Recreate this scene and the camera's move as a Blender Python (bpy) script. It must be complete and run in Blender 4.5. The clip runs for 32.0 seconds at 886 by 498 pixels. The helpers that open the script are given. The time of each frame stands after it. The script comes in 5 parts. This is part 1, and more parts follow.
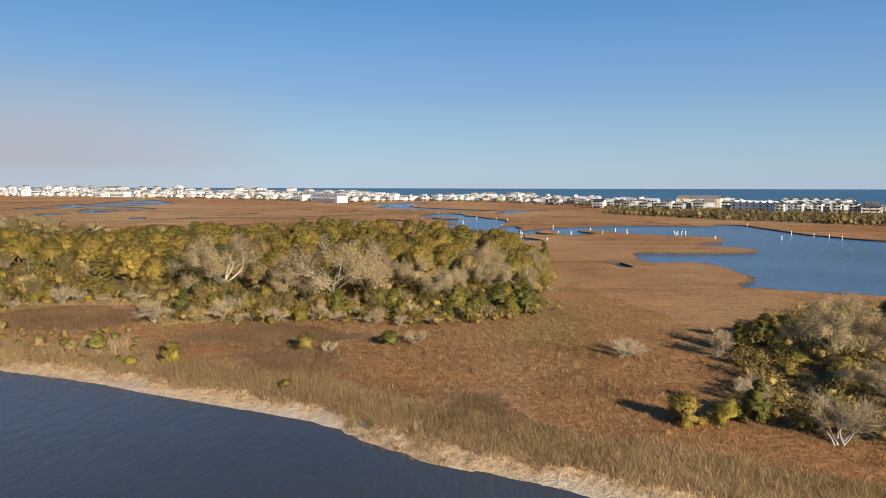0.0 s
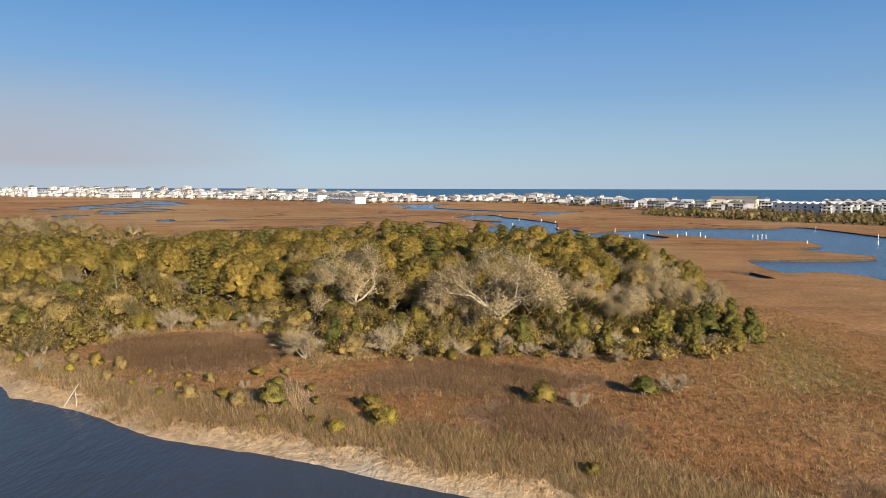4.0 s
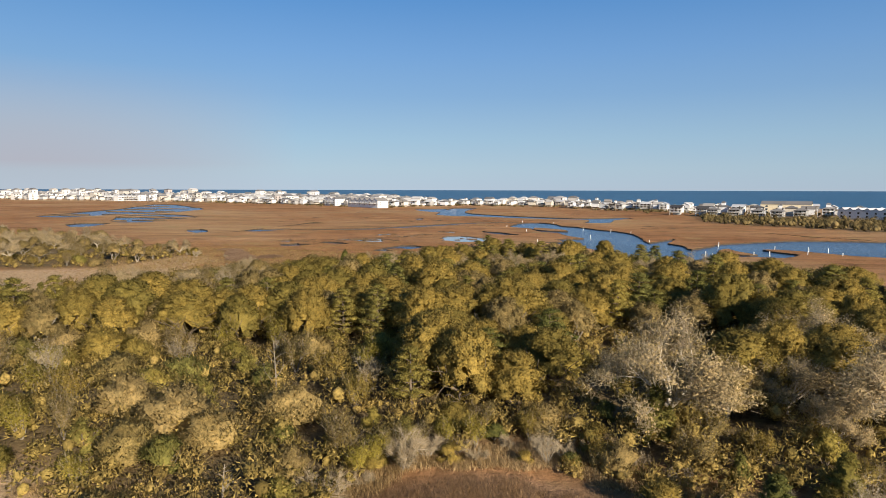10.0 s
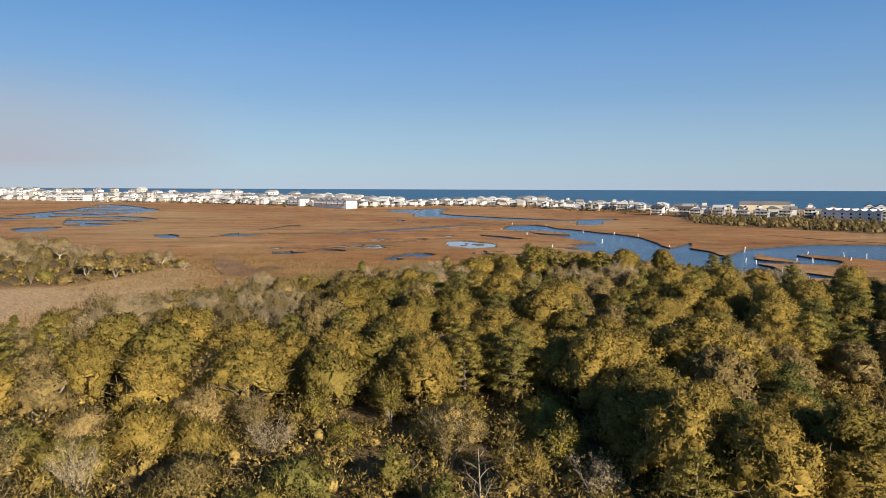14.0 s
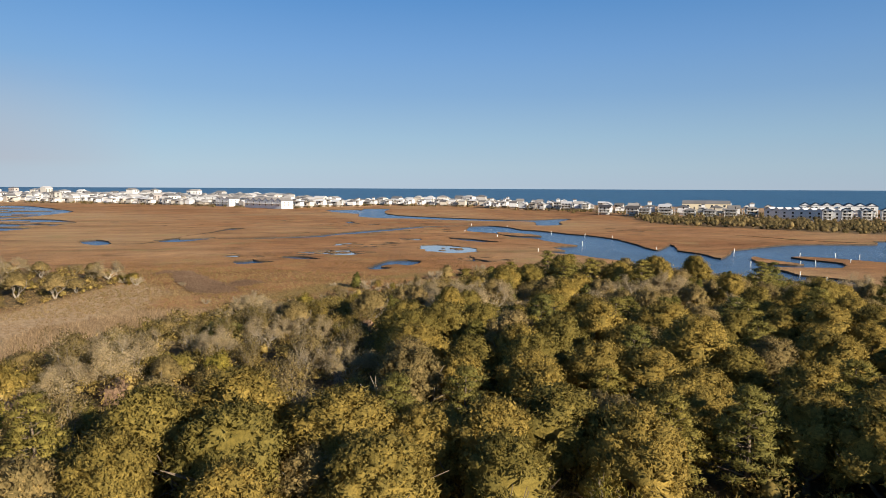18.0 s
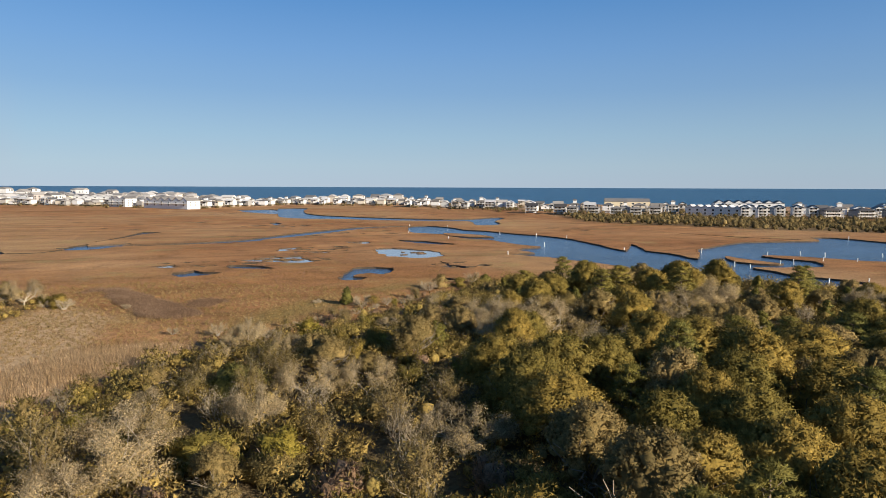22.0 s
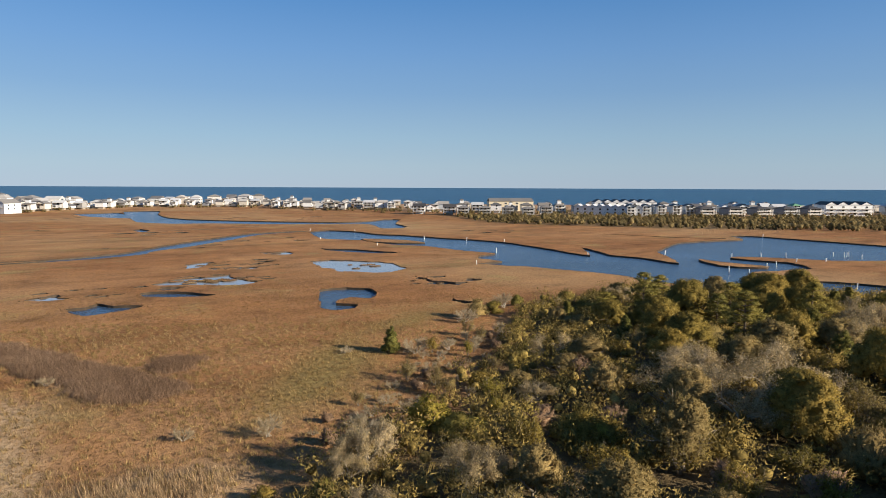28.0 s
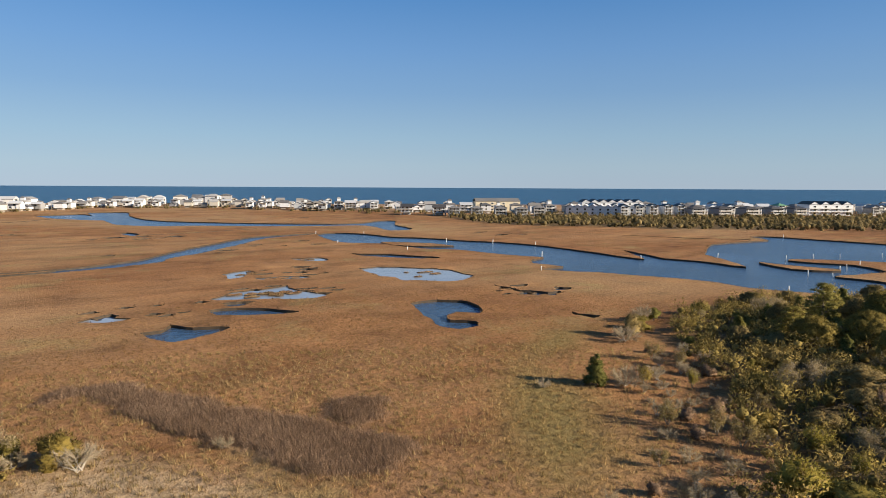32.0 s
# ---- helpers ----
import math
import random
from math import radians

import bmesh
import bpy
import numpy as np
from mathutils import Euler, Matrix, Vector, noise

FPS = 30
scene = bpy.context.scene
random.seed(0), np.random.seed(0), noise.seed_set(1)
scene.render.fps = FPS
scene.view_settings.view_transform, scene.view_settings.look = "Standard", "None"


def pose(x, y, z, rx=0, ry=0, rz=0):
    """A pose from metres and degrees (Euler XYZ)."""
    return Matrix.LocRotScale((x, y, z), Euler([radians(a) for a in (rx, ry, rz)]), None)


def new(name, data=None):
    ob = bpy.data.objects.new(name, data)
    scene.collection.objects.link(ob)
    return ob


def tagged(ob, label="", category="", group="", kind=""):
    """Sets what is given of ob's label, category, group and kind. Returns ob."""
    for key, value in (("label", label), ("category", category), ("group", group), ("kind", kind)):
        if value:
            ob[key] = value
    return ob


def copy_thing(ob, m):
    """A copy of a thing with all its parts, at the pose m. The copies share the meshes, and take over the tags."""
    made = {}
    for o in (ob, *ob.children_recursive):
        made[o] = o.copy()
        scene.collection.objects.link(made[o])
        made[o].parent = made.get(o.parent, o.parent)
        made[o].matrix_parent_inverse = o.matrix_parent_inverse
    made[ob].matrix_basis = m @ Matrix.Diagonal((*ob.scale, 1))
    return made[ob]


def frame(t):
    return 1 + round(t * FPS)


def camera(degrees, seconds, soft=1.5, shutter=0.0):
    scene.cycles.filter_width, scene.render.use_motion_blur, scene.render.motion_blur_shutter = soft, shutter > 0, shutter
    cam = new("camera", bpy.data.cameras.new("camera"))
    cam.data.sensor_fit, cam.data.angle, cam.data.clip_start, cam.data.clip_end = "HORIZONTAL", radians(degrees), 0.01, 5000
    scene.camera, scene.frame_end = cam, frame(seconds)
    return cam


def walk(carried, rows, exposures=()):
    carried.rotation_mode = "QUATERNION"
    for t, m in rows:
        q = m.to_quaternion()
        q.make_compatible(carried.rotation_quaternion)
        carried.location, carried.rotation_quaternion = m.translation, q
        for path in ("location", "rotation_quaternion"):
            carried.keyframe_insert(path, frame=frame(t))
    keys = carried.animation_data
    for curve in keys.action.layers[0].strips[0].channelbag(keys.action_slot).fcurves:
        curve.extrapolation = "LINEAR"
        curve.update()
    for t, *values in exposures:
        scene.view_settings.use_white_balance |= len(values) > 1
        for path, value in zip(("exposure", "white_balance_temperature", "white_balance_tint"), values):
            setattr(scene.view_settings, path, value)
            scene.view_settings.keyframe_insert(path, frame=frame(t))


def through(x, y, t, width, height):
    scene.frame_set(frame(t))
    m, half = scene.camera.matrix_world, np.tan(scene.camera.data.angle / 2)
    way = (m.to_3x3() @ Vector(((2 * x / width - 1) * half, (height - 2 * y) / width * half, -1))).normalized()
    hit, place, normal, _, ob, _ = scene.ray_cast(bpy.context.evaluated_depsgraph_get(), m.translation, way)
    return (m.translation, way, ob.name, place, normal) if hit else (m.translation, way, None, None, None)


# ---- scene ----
cam = camera(69.75, 32.0, soft=0.65)
PATH = [
    (0.0, pose(0.00, 0.00, 18.00, 84.42, -0.19, 0.00)),
    (1.0, pose(-5.81, 4.22, 18.01, 84.46, -0.19, -0.02)),
    (2.0, pose(-11.70, 8.30, 17.95, 84.46, -0.19, 0.10)),
    (3.0, pose(-17.55, 12.53, 17.93, 84.46, -0.19, 0.02)),
    (4.0, pose(-23.39, 16.94, 17.98, 84.46, -0.18, -0.08)),
    (5.0, pose(-29.19, 21.51, 18.19, 84.45, -0.17, 0.10)),
    (6.0, pose(-34.69, 26.48, 18.64, 84.46, -0.16, 0.19)),
    (7.0, pose(-39.78, 32.00, 19.27, 84.51, -0.17, 0.23)),
    (8.0, pose(-44.75, 37.78, 19.85, 84.55, -0.18, 0.27)),
    (9.0, pose(-49.68, 43.59, 20.26, 84.56, -0.18, 0.07)),
    (10.0, pose(-54.53, 49.40, 20.58, 84.55, -0.20, -0.45)),
    (11.0, pose(-59.48, 55.20, 20.83, 84.53, -0.22, -1.00)),
    (12.0, pose(-64.47, 60.84, 20.99, 84.52, -0.24, -1.72)),
    (13.0, pose(-69.33, 66.39, 21.10, 84.51, -0.25, -3.02)),
    (14.0, pose(-73.95, 71.96, 21.19, 84.48, -0.26, -4.80)),
    (15.0, pose(-78.31, 77.51, 21.27, 84.46, -0.27, -6.57)),
    (16.0, pose(-82.44, 83.03, 21.32, 84.45, -0.28, -8.27)),
    (17.0, pose(-86.41, 88.52, 21.34, 84.43, -0.28, -9.96)),
    (18.0, pose(-90.26, 94.03, 21.34, 84.42, -0.28, -11.78)),
    (19.0, pose(-94.01, 99.59, 21.32, 84.40, -0.27, -13.79)),
    (20.0, pose(-97.69, 105.26, 21.30, 84.37, -0.27, -15.86)),
    (21.0, pose(-101.25, 111.14, 21.28, 84.34, -0.26, -18.17)),
    (22.0, pose(-104.59, 117.35, 21.26, 84.31, -0.24, -20.74)),
    (23.0, pose(-107.72, 123.96, 21.25, 84.29, -0.22, -23.46)),
    (24.0, pose(-110.60, 131.03, 21.23, 84.27, -0.21, -26.30)),
    (25.0, pose(-113.15, 138.41, 21.16, 84.27, -0.20, -29.22)),
    (26.0, pose(-115.47, 145.91, 21.05, 84.30, -0.21, -31.70)),
    (27.0, pose(-117.83, 153.41, 20.92, 84.34, -0.23, -33.58)),
    (28.0, pose(-120.50, 160.81, 20.80, 84.36, -0.25, -35.05)),
    (29.0, pose(-123.73, 168.03, 20.71, 84.37, -0.23, -36.11)),
    (30.0, pose(-127.33, 175.04, 20.68, 84.36, -0.22, -36.97)),
    (31.0, pose(-131.07, 181.85, 20.71, 84.35, -0.24, -38.06)),
    (32.0, pose(-134.86, 188.51, 20.75, 84.35, -0.29, -39.52)),
]
walk(cam, PATH)

# ---------------------------------------------------------------- light
SUN_AZ, SUN_EL = 302.0, 21.0          # degrees: direction towards the sun, from +x anticlockwise
sun_dir = Vector((math.cos(radians(SUN_AZ)) * math.cos(radians(SUN_EL)),
                  math.sin(radians(SUN_AZ)) * math.cos(radians(SUN_EL)), math.sin(radians(SUN_EL))))
sun = new("sun", bpy.data.lights.new("sun", "SUN"))
sun.data.energy, sun.data.angle, sun.data.color = 5.0, radians(0.6), (1.0, 0.86, 0.68)
sun.rotation_euler = sun_dir.to_track_quat("Z", "Y").to_euler()
world = bpy.data.worlds.new("world")
scene.world = world
world.use_nodes = True
wn = world.node_tree.nodes
sky = wn.new("ShaderNodeTexSky")
sky.sky_type, sky.sun_disc = "NISHITA", False
sky.sun_elevation, sky.sun_rotation = radians(SUN_EL), radians(90.0 - SUN_AZ)
sky.air_density, sky.dust_density, sky.ozone_density = 1.0, 0.0, 5.0
# the clear winter air keeps the sky's foot pale blue, never yellow
split_, join_ = wn.new("ShaderNodeSeparateColor"), wn.new("ShaderNodeCombineColor")
world.node_tree.links.new(sky.outputs[0], split_.inputs[0])


def sky_math(op, a, b):
    n = wn.new("ShaderNodeMath")
    n.operation = op
    for i, v in enumerate((a, b)):
        if isinstance(v, float):
            n.inputs[i].default_value = v
        else:
            world.node_tree.links.new(v, n.inputs[i])
    return n.outputs[0]


# the haze evens out the sky between its foot and its height
red_, green_, blue_ = [sky_math("MULTIPLY", sky_math("POWER", split_.outputs[i], e), k) for i, e, k in ((0, 1.0, 0.90), (1, 0.8, 1.16), (2, 0.8, 1.36))]
world.node_tree.links.new(sky_math("MINIMUM", red_, sky_math("MULTIPLY", green_, 0.80)), join_.inputs[0])
world.node_tree.links.new(green_, join_.inputs[1])
world.node_tree.links.new(sky_math("MAXIMUM", blue_, sky_math("MULTIPLY", green_, 1.20)), join_.inputs[2])
# low down the winter haze hides the sky's own colour: pale at the foot, deep blue above, alike all round
wl = world.node_tree.links
where = wn.new("ShaderNodeTexCoord")
axes = wn.new("ShaderNodeSeparateXYZ")
wl.new(where.outputs["Generated"], axes.inputs[0])


def sky_ramp(src, stops):
    r = wn.new("ShaderNodeValToRGB")
    e = r.color_ramp.elements
    while len(e) < len(stops):
        e.new(0.5)
    for el, (p, c) in zip(e, stops):
        el.position, el.color = p, (*c, 1)
    wl.new(src, r.inputs[0])
    return r.outputs[0]


def sky_mix(fac, a, b, mode="MIX"):
    n = wn.new("ShaderNodeMix")
    n.data_type, n.blend_type = "RGBA", mode
    for slot, v in ((n.inputs[0], fac), (n.inputs[6], a), (n.inputs[7], b)):
        if isinstance(v, float):
            slot.default_value = v
        elif isinstance(v, tuple):
            slot.default_value = (*v, 1)
        else:
            wl.new(v, slot)
    return n.outputs[2]


up_ = axes.outputs[2]
low_sky = sky_ramp(up_, [(0.0, (0.400, 0.490, 0.585)), (0.03, (0.380, 0.502, 0.595)), (0.075, (0.310, 0.468, 0.610)), (0.14, (0.212, 0.378, 0.602)),
                         (0.20, (0.158, 0.327, 0.598)), (0.28, (0.092, 0.252, 0.540)), (0.5, (0.06, 0.19, 0.46))])
# a bank of smoke-grey haze low over the north-west
flat_len = sky_math("SQRT", sky_math("SUBTRACT", 1.0, sky_math("MULTIPLY", up_, up_)), 0.0)
toward = sky_math("DIVIDE", sky_math("ADD", sky_math("MULTIPLY", axes.outputs[0], -0.616), sky_math("MULTIPLY", axes.outputs[1], 0.788)), flat_len)
bank_side = sky_ramp(toward, [(0.90, (0, 0, 0)), (0.995, (1, 1, 1))])
bank_rise = sky_ramp(up_, [(0.0, (0.35, 0.35, 0.35)), (0.022, (0.55, 0.55, 0.55)), (0.035, (1, 1, 1)), (0.075, (0.8, 0.8, 0.8)), (0.17, (0, 0, 0))])
low_sky = sky_mix(sky_math("MULTIPLY", sky_math("MULTIPLY", bank_side, bank_rise), 0.85), low_sky, (0.385, 0.385, 0.455))
low_sky = sky_mix(1.0, low_sky, sky_ramp(toward, [(0.0, (0.99, 0.99, 0.99)), (0.45, (1.08, 1.08, 1.08)), (0.75, (1.14, 1.14, 1.14)), (0.92, (1.19, 1.19, 1.18)), (1.0, (1.18, 1.17, 1.14))]), "MULTIPLY")
low_sky = sky_mix(1.0, low_sky, (9.28, 9.28, 9.28), "MULTIPLY")
wl.new(sky_mix(sky_ramp(up_, [(0.28, (0, 0, 0)), (0.6, (1, 1, 1))]), low_sky, join_.outputs[0]), wn["Background"].inputs[0])
wn["Background"].inputs[1].default_value = 0.057
scene.view_settings.exposure = 0.92

# ---------------------------------------------------------------- materials


def mat_base(name, rough=0.85, spec=0.3):
    m = bpy.data.materials.new(name)
    m.use_nodes = True
    b = m.node_tree.nodes["Principled BSDF"]
    b.inputs["Roughness"].default_value = rough
    b.inputs["Specular IOR Level"].default_value = spec
    return m, m.node_tree, b


def noise_node(nt, scale, detail=4.0, rough=0.6, coord="Object", stretch=None):
    tc = nt.nodes.new("ShaderNodeTexCoord")
    n = nt.nodes.new("ShaderNodeTexNoise")
    n.inputs["Scale"].default_value, n.inputs["Detail"].default_value, n.inputs["Roughness"].default_value = scale, detail, rough
    if stretch:
        mp = nt.nodes.new("ShaderNodeMapping")
        mp.inputs["Scale"].default_value = stretch
        nt.links.new(tc.outputs[coord], mp.inputs[0])
        nt.links.new(mp.outputs[0], n.inputs[0])
    else:
        nt.links.new(tc.outputs[coord], n.inputs[0])
    return n


def ramp(nt, src, stops):
    r = nt.nodes.new("ShaderNodeValToRGB")
    e = r.color_ramp.elements
    while len(e) < len(stops):
        e.new(0.5)
    for el, (p, c) in zip(e, stops):
        el.position, el.color = p, (*c, 1)
    nt.links.new(src, r.inputs[0])
    return r.outputs[0]


def mix(nt, fac, a, b, mode="MIX"):
    n = nt.nodes.new("ShaderNodeMix")
    n.data_type, n.blend_type = "RGBA", mode
    for s, v in ((n.inputs[0], fac), (n.inputs[6], a), (n.inputs[7], b)):
        if isinstance(v, (int, float)):
            s.default_value = v
        elif isinstance(v, tuple):
            s.default_value = (*v, 1)
        else:
            nt.links.new(v, s)
    return n.outputs[2]


def bump(nt, b, h, strength, dist):
    n = nt.nodes.new("ShaderNodeBump")
    n.inputs["Strength"].default_value, n.inputs["Distance"].default_value = strength, dist
    nt.links.new(h, n.inputs["Height"])
    nt.links.new(n.outputs[0], b.inputs["Normal"])


def plain(name, col, rough=0.8, vary=0.15, scale=0.8, spec=0.3, metal=0.0, relief=0.0):
    """One colour with soft stains and a fine grain."""
    m, nt, b = mat_base(name, rough, spec)
    n = noise_node(nt, scale)
    lo, hi = tuple(c * (1 - vary) for c in col), tuple(min(1, c * (1 + vary)) for c in col)
    nt.links.new(ramp(nt, n.outputs[0], [(0.3, lo), (0.7, hi)]), b.inputs["Base Color"])
    b.inputs["Metallic"].default_value = metal
    if relief:
        bump(nt, b, noise_node(nt, scale * 9).outputs[0], 0.6, relief)
    return m


def leafy(name, dark, lit, odd, through=0.38, speckle=True):
    """Foliage: a hue of its own for each plant, each leaf or clump a little off it, with fine leaf-sized light and dark."""
    m, nt, b = mat_base(name, 0.75, 0.12)
    info = nt.nodes.new("ShaderNodeObjectInfo")
    geo = nt.nodes.new("ShaderNodeNewGeometry")
    plant = ramp(nt, info.outputs["Random"], [(0.0, dark), (0.55, lit), (1.0, odd)])
    leaf = ramp(nt, geo.outputs["Random Per Island"], [(0.0, (0.66, 0.68, 0.66)), (0.6, (1.0, 1.0, 1.0)), (1.0, (1.28, 1.24, 1.18))])
    col = mix(nt, 1.0, plant, leaf, "MULTIPLY")
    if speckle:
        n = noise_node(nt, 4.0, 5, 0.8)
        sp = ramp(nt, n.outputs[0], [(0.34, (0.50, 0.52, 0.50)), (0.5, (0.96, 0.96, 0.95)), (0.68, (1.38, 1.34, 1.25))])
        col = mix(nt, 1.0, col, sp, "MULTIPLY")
    nt.links.new(col, b.inputs["Base Color"])
    t = nt.nodes.new("ShaderNodeBsdfTranslucent")
    nt.links.new(col, t.inputs[0])
    mx = nt.nodes.new("ShaderNodeMixShader")
    mx.inputs[0].default_value = through
    nt.links.new(b.outputs[0], mx.inputs[1])
    nt.links.new(t.outputs[0], mx.inputs[2])
    nt.links.new(mx.outputs[0], nt.nodes["Material Output"].inputs[0])
    return m


def grassy(name, lo, hi, speckle=False):
    m, nt, b = mat_base(name, 0.8, 0.1)
    geo = nt.nodes.new("ShaderNodeNewGeometry")
    n = noise_node(nt, 0.09, 5)
    a = ramp(nt, n.outputs[0], [(0.3, lo), (0.7, hi)])
    v = ramp(nt, geo.outputs["Random Per Island"], [(0.0, (0.48, 0.48, 0.48)), (1.0, (1.5, 1.5, 1.45))])
    col = mix(nt, 1.0, a, v, "MULTIPLY")
    if speckle:
        n = noise_node(nt, 3.0, 5, 0.8)
        col = mix(nt, 1.0, col, ramp(nt, n.outputs[0], [(0.33, (0.45, 0.47, 0.45)), (0.5, (0.95, 0.95, 0.95)), (0.68, (1.4, 1.36, 1.28))]), "MULTIPLY")
    nt.links.new(col, b.inputs["Base Color"])
    t = nt.nodes.new("ShaderNodeBsdfTranslucent")
    nt.links.new(col, t.inputs[0])
    mx = nt.nodes.new("ShaderNodeMixShader")
    mx.inputs[0].default_value = 0.35
    nt.links.new(b.outputs[0], mx.inputs[1])
    nt.links.new(t.outputs[0], mx.inputs[2])
    nt.links.new(mx.outputs[0], nt.nodes["Material Output"].inputs[0])
    return m


def marsh_material():
    m, nt, b = mat_base("marsh_ground", 0.95, 0.1)
    big = noise_node(nt, 0.012, 6, 0.62)
    mid = noise_node(nt, 0.11, 6, 0.65)
    fine = noise_node(nt, 1.6, 5, 0.7)
    tiny = noise_node(nt, 6.0, 3, 0.7)
    base = ramp(nt, big.outputs[0], [(0.32, (0.255, 0.122, 0.053)), (0.5, (0.312, 0.160, 0.072)), (0.68, (0.370, 0.216, 0.108))])
    patch = ramp(nt, mid.outputs[0], [(0.28, (0.50, 0.47, 0.42)), (0.44, (0.92, 0.92, 0.92)), (0.56, (1.04, 1.03, 1.0)), (0.72, (1.36, 1.32, 1.24))])
    base = mix(nt, 1.0, base, patch, "MULTIPLY")
    huge = noise_node(nt, 0.0065, 4, 0.55)
    base = mix(nt, ramp(nt, huge.outputs[0], [(0.46, (0.0, 0.0, 0.0)), (0.66, (0.75, 0.75, 0.75))]), base, (0.40, 0.270, 0.140))
    blotch = noise_node(nt, 0.045, 7, 0.7)
    base = mix(nt, ramp(nt, blotch.outputs[0], [(0.56, (0.0, 0.0, 0.0)), (0.66, (0.7, 0.7, 0.7))]), base, (0.30, 0.225, 0.098))
    streak = noise_node(nt, 0.05, 6, 0.68, stretch=(0.35, 1.6, 1.0))
    base = mix(nt, 1.0, base, ramp(nt, streak.outputs[0], [(0.33, (0.74, 0.71, 0.68)), (0.47, (1.04, 1.04, 1.04)), (0.68, (1.25, 1.25, 1.22))]), "MULTIPLY")
    tuft = ramp(nt, fine.outputs[0], [(0.3, (0.5, 0.48, 0.45)), (0.55, (1.0, 1.0, 1.0)), (0.8, (1.35, 1.33, 1.25))])
    base = mix(nt, 0.8, base, tuft, "MULTIPLY")
    at = nt.nodes.new("ShaderNodeVertexColor")
    at.layer_name = "cover"
    sep = nt.nodes.new("ShaderNodeSeparateColor")
    nt.links.new(at.outputs[0], sep.inputs[0])
    straw = mix(nt, 1.0, (0.54, 0.40, 0.24), tuft, "MULTIPLY")
    brown = mix(nt, 1.0, (0.28, 0.185, 0.118), tuft, "MULTIPLY")
    sand = ramp(nt, fine.outputs[0], [(0.3, (0.36, 0.295, 0.215)), (0.7, (0.54, 0.465, 0.375))])
    at2 = nt.nodes.new("ShaderNodeVertexColor")
    at2.layer_name = "cover_b"
    sep2 = nt.nodes.new("ShaderNodeSeparateColor")
    nt.links.new(at2.outputs[0], sep2.inputs[0])
    litter = mix(nt, 1.0, (0.155, 0.115, 0.06), tuft, "MULTIPLY")
    green = mix(nt, 1.0, (0.26, 0.205, 0.075), tuft, "MULTIPLY")
    base = mix(nt, sep2.outputs[1], base, green)
    base = mix(nt, sep.outputs[1], base, straw)
    base = mix(nt, sep.outputs[2], base, brown)
    base = mix(nt, sep2.outputs[0], base, litter)
    base = mix(nt, sep.outputs[0], base, sand)
    nt.links.new(base, b.inputs["Base Color"])
    add = nt.nodes.new("ShaderNodeMath")
    add.operation = "MULTIPLY_ADD"
    add.inputs[1].default_value = 0.35
    nt.links.new(tiny.outputs[0], add.inputs[0])
    nt.links.new(fine.outputs[0], add.inputs[2])
    bump(nt, b, add.outputs[0], 0.9, 0.45)
    return m


def water_material(name, col, rough, wave, height, stretch=(1, 1, 1)):
    m, nt, b = mat_base(name, rough, 0.5)
    b.inputs["IOR"].default_value = 1.33
    n = noise_node(nt, 0.02, 4)
    nt.links.new(ramp(nt, n.outputs[0], [(0.3, tuple(c * 0.65 for c in col)), (0.7, tuple(c * 1.35 for c in col))]), b.inputs["Base Color"])
    w = noise_node(nt, wave, 5, 0.6, stretch=stretch)
    bump(nt, b, w.outputs[0], 1.0, height)
    return m


M_GROUND = marsh_material()
M_BANK = plain("bank_mud", (0.055, 0.040, 0.026), 0.7, 0.35, 0.7, relief=0.1)
M_WATER = water_material("creek_water", (0.044, 0.084, 0.150), 0.22, 0.9, 0.45, (1.0, 0.5, 1.0))
# pale base: light silty bottom, plus the low sky's reflection put into the colour
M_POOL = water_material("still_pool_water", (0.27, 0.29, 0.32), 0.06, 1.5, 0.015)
M_SOUND = water_material("sound_water", (0.042, 0.045, 0.050), 0.15, 1.3, 0.12, (1.0, 0.4, 1.0))
M_OCEAN = water_material("sea_water", (0.016, 0.068, 0.125), 0.35, 0.25, 1.2, (1.0, 0.4, 1.0))
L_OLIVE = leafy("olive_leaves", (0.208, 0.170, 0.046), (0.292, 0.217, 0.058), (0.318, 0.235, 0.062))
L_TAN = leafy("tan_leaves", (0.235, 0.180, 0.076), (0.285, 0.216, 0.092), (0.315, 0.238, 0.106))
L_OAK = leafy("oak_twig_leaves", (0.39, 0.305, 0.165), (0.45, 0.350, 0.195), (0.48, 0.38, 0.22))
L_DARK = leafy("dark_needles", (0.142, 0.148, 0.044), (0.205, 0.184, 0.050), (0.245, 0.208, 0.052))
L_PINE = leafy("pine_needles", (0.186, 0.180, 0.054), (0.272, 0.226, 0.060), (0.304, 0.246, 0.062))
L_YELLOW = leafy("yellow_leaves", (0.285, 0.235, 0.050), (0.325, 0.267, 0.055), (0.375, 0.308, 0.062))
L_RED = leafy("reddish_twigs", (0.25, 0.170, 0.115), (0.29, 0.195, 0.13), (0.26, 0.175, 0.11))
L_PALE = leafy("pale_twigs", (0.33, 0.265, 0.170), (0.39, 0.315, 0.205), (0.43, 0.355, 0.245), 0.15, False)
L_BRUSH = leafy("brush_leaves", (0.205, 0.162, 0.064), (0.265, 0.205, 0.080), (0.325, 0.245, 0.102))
BARK = plain("bark", (0.16, 0.125, 0.09), 0.9, 0.3, 3.0, relief=0.02)
BARK_PALE = plain("pale_bark", (0.44, 0.38, 0.285), 0.85, 0.2, 3.0, relief=0.02)
BARK_GREY = plain("grey_bark", (0.25, 0.215, 0.165), 0.85, 0.25, 3.0, relief=0.02)
BARK_DEAD = plain("bleached_wood", (0.40, 0.355, 0.29), 0.85, 0.2, 3.0, relief=0.01)
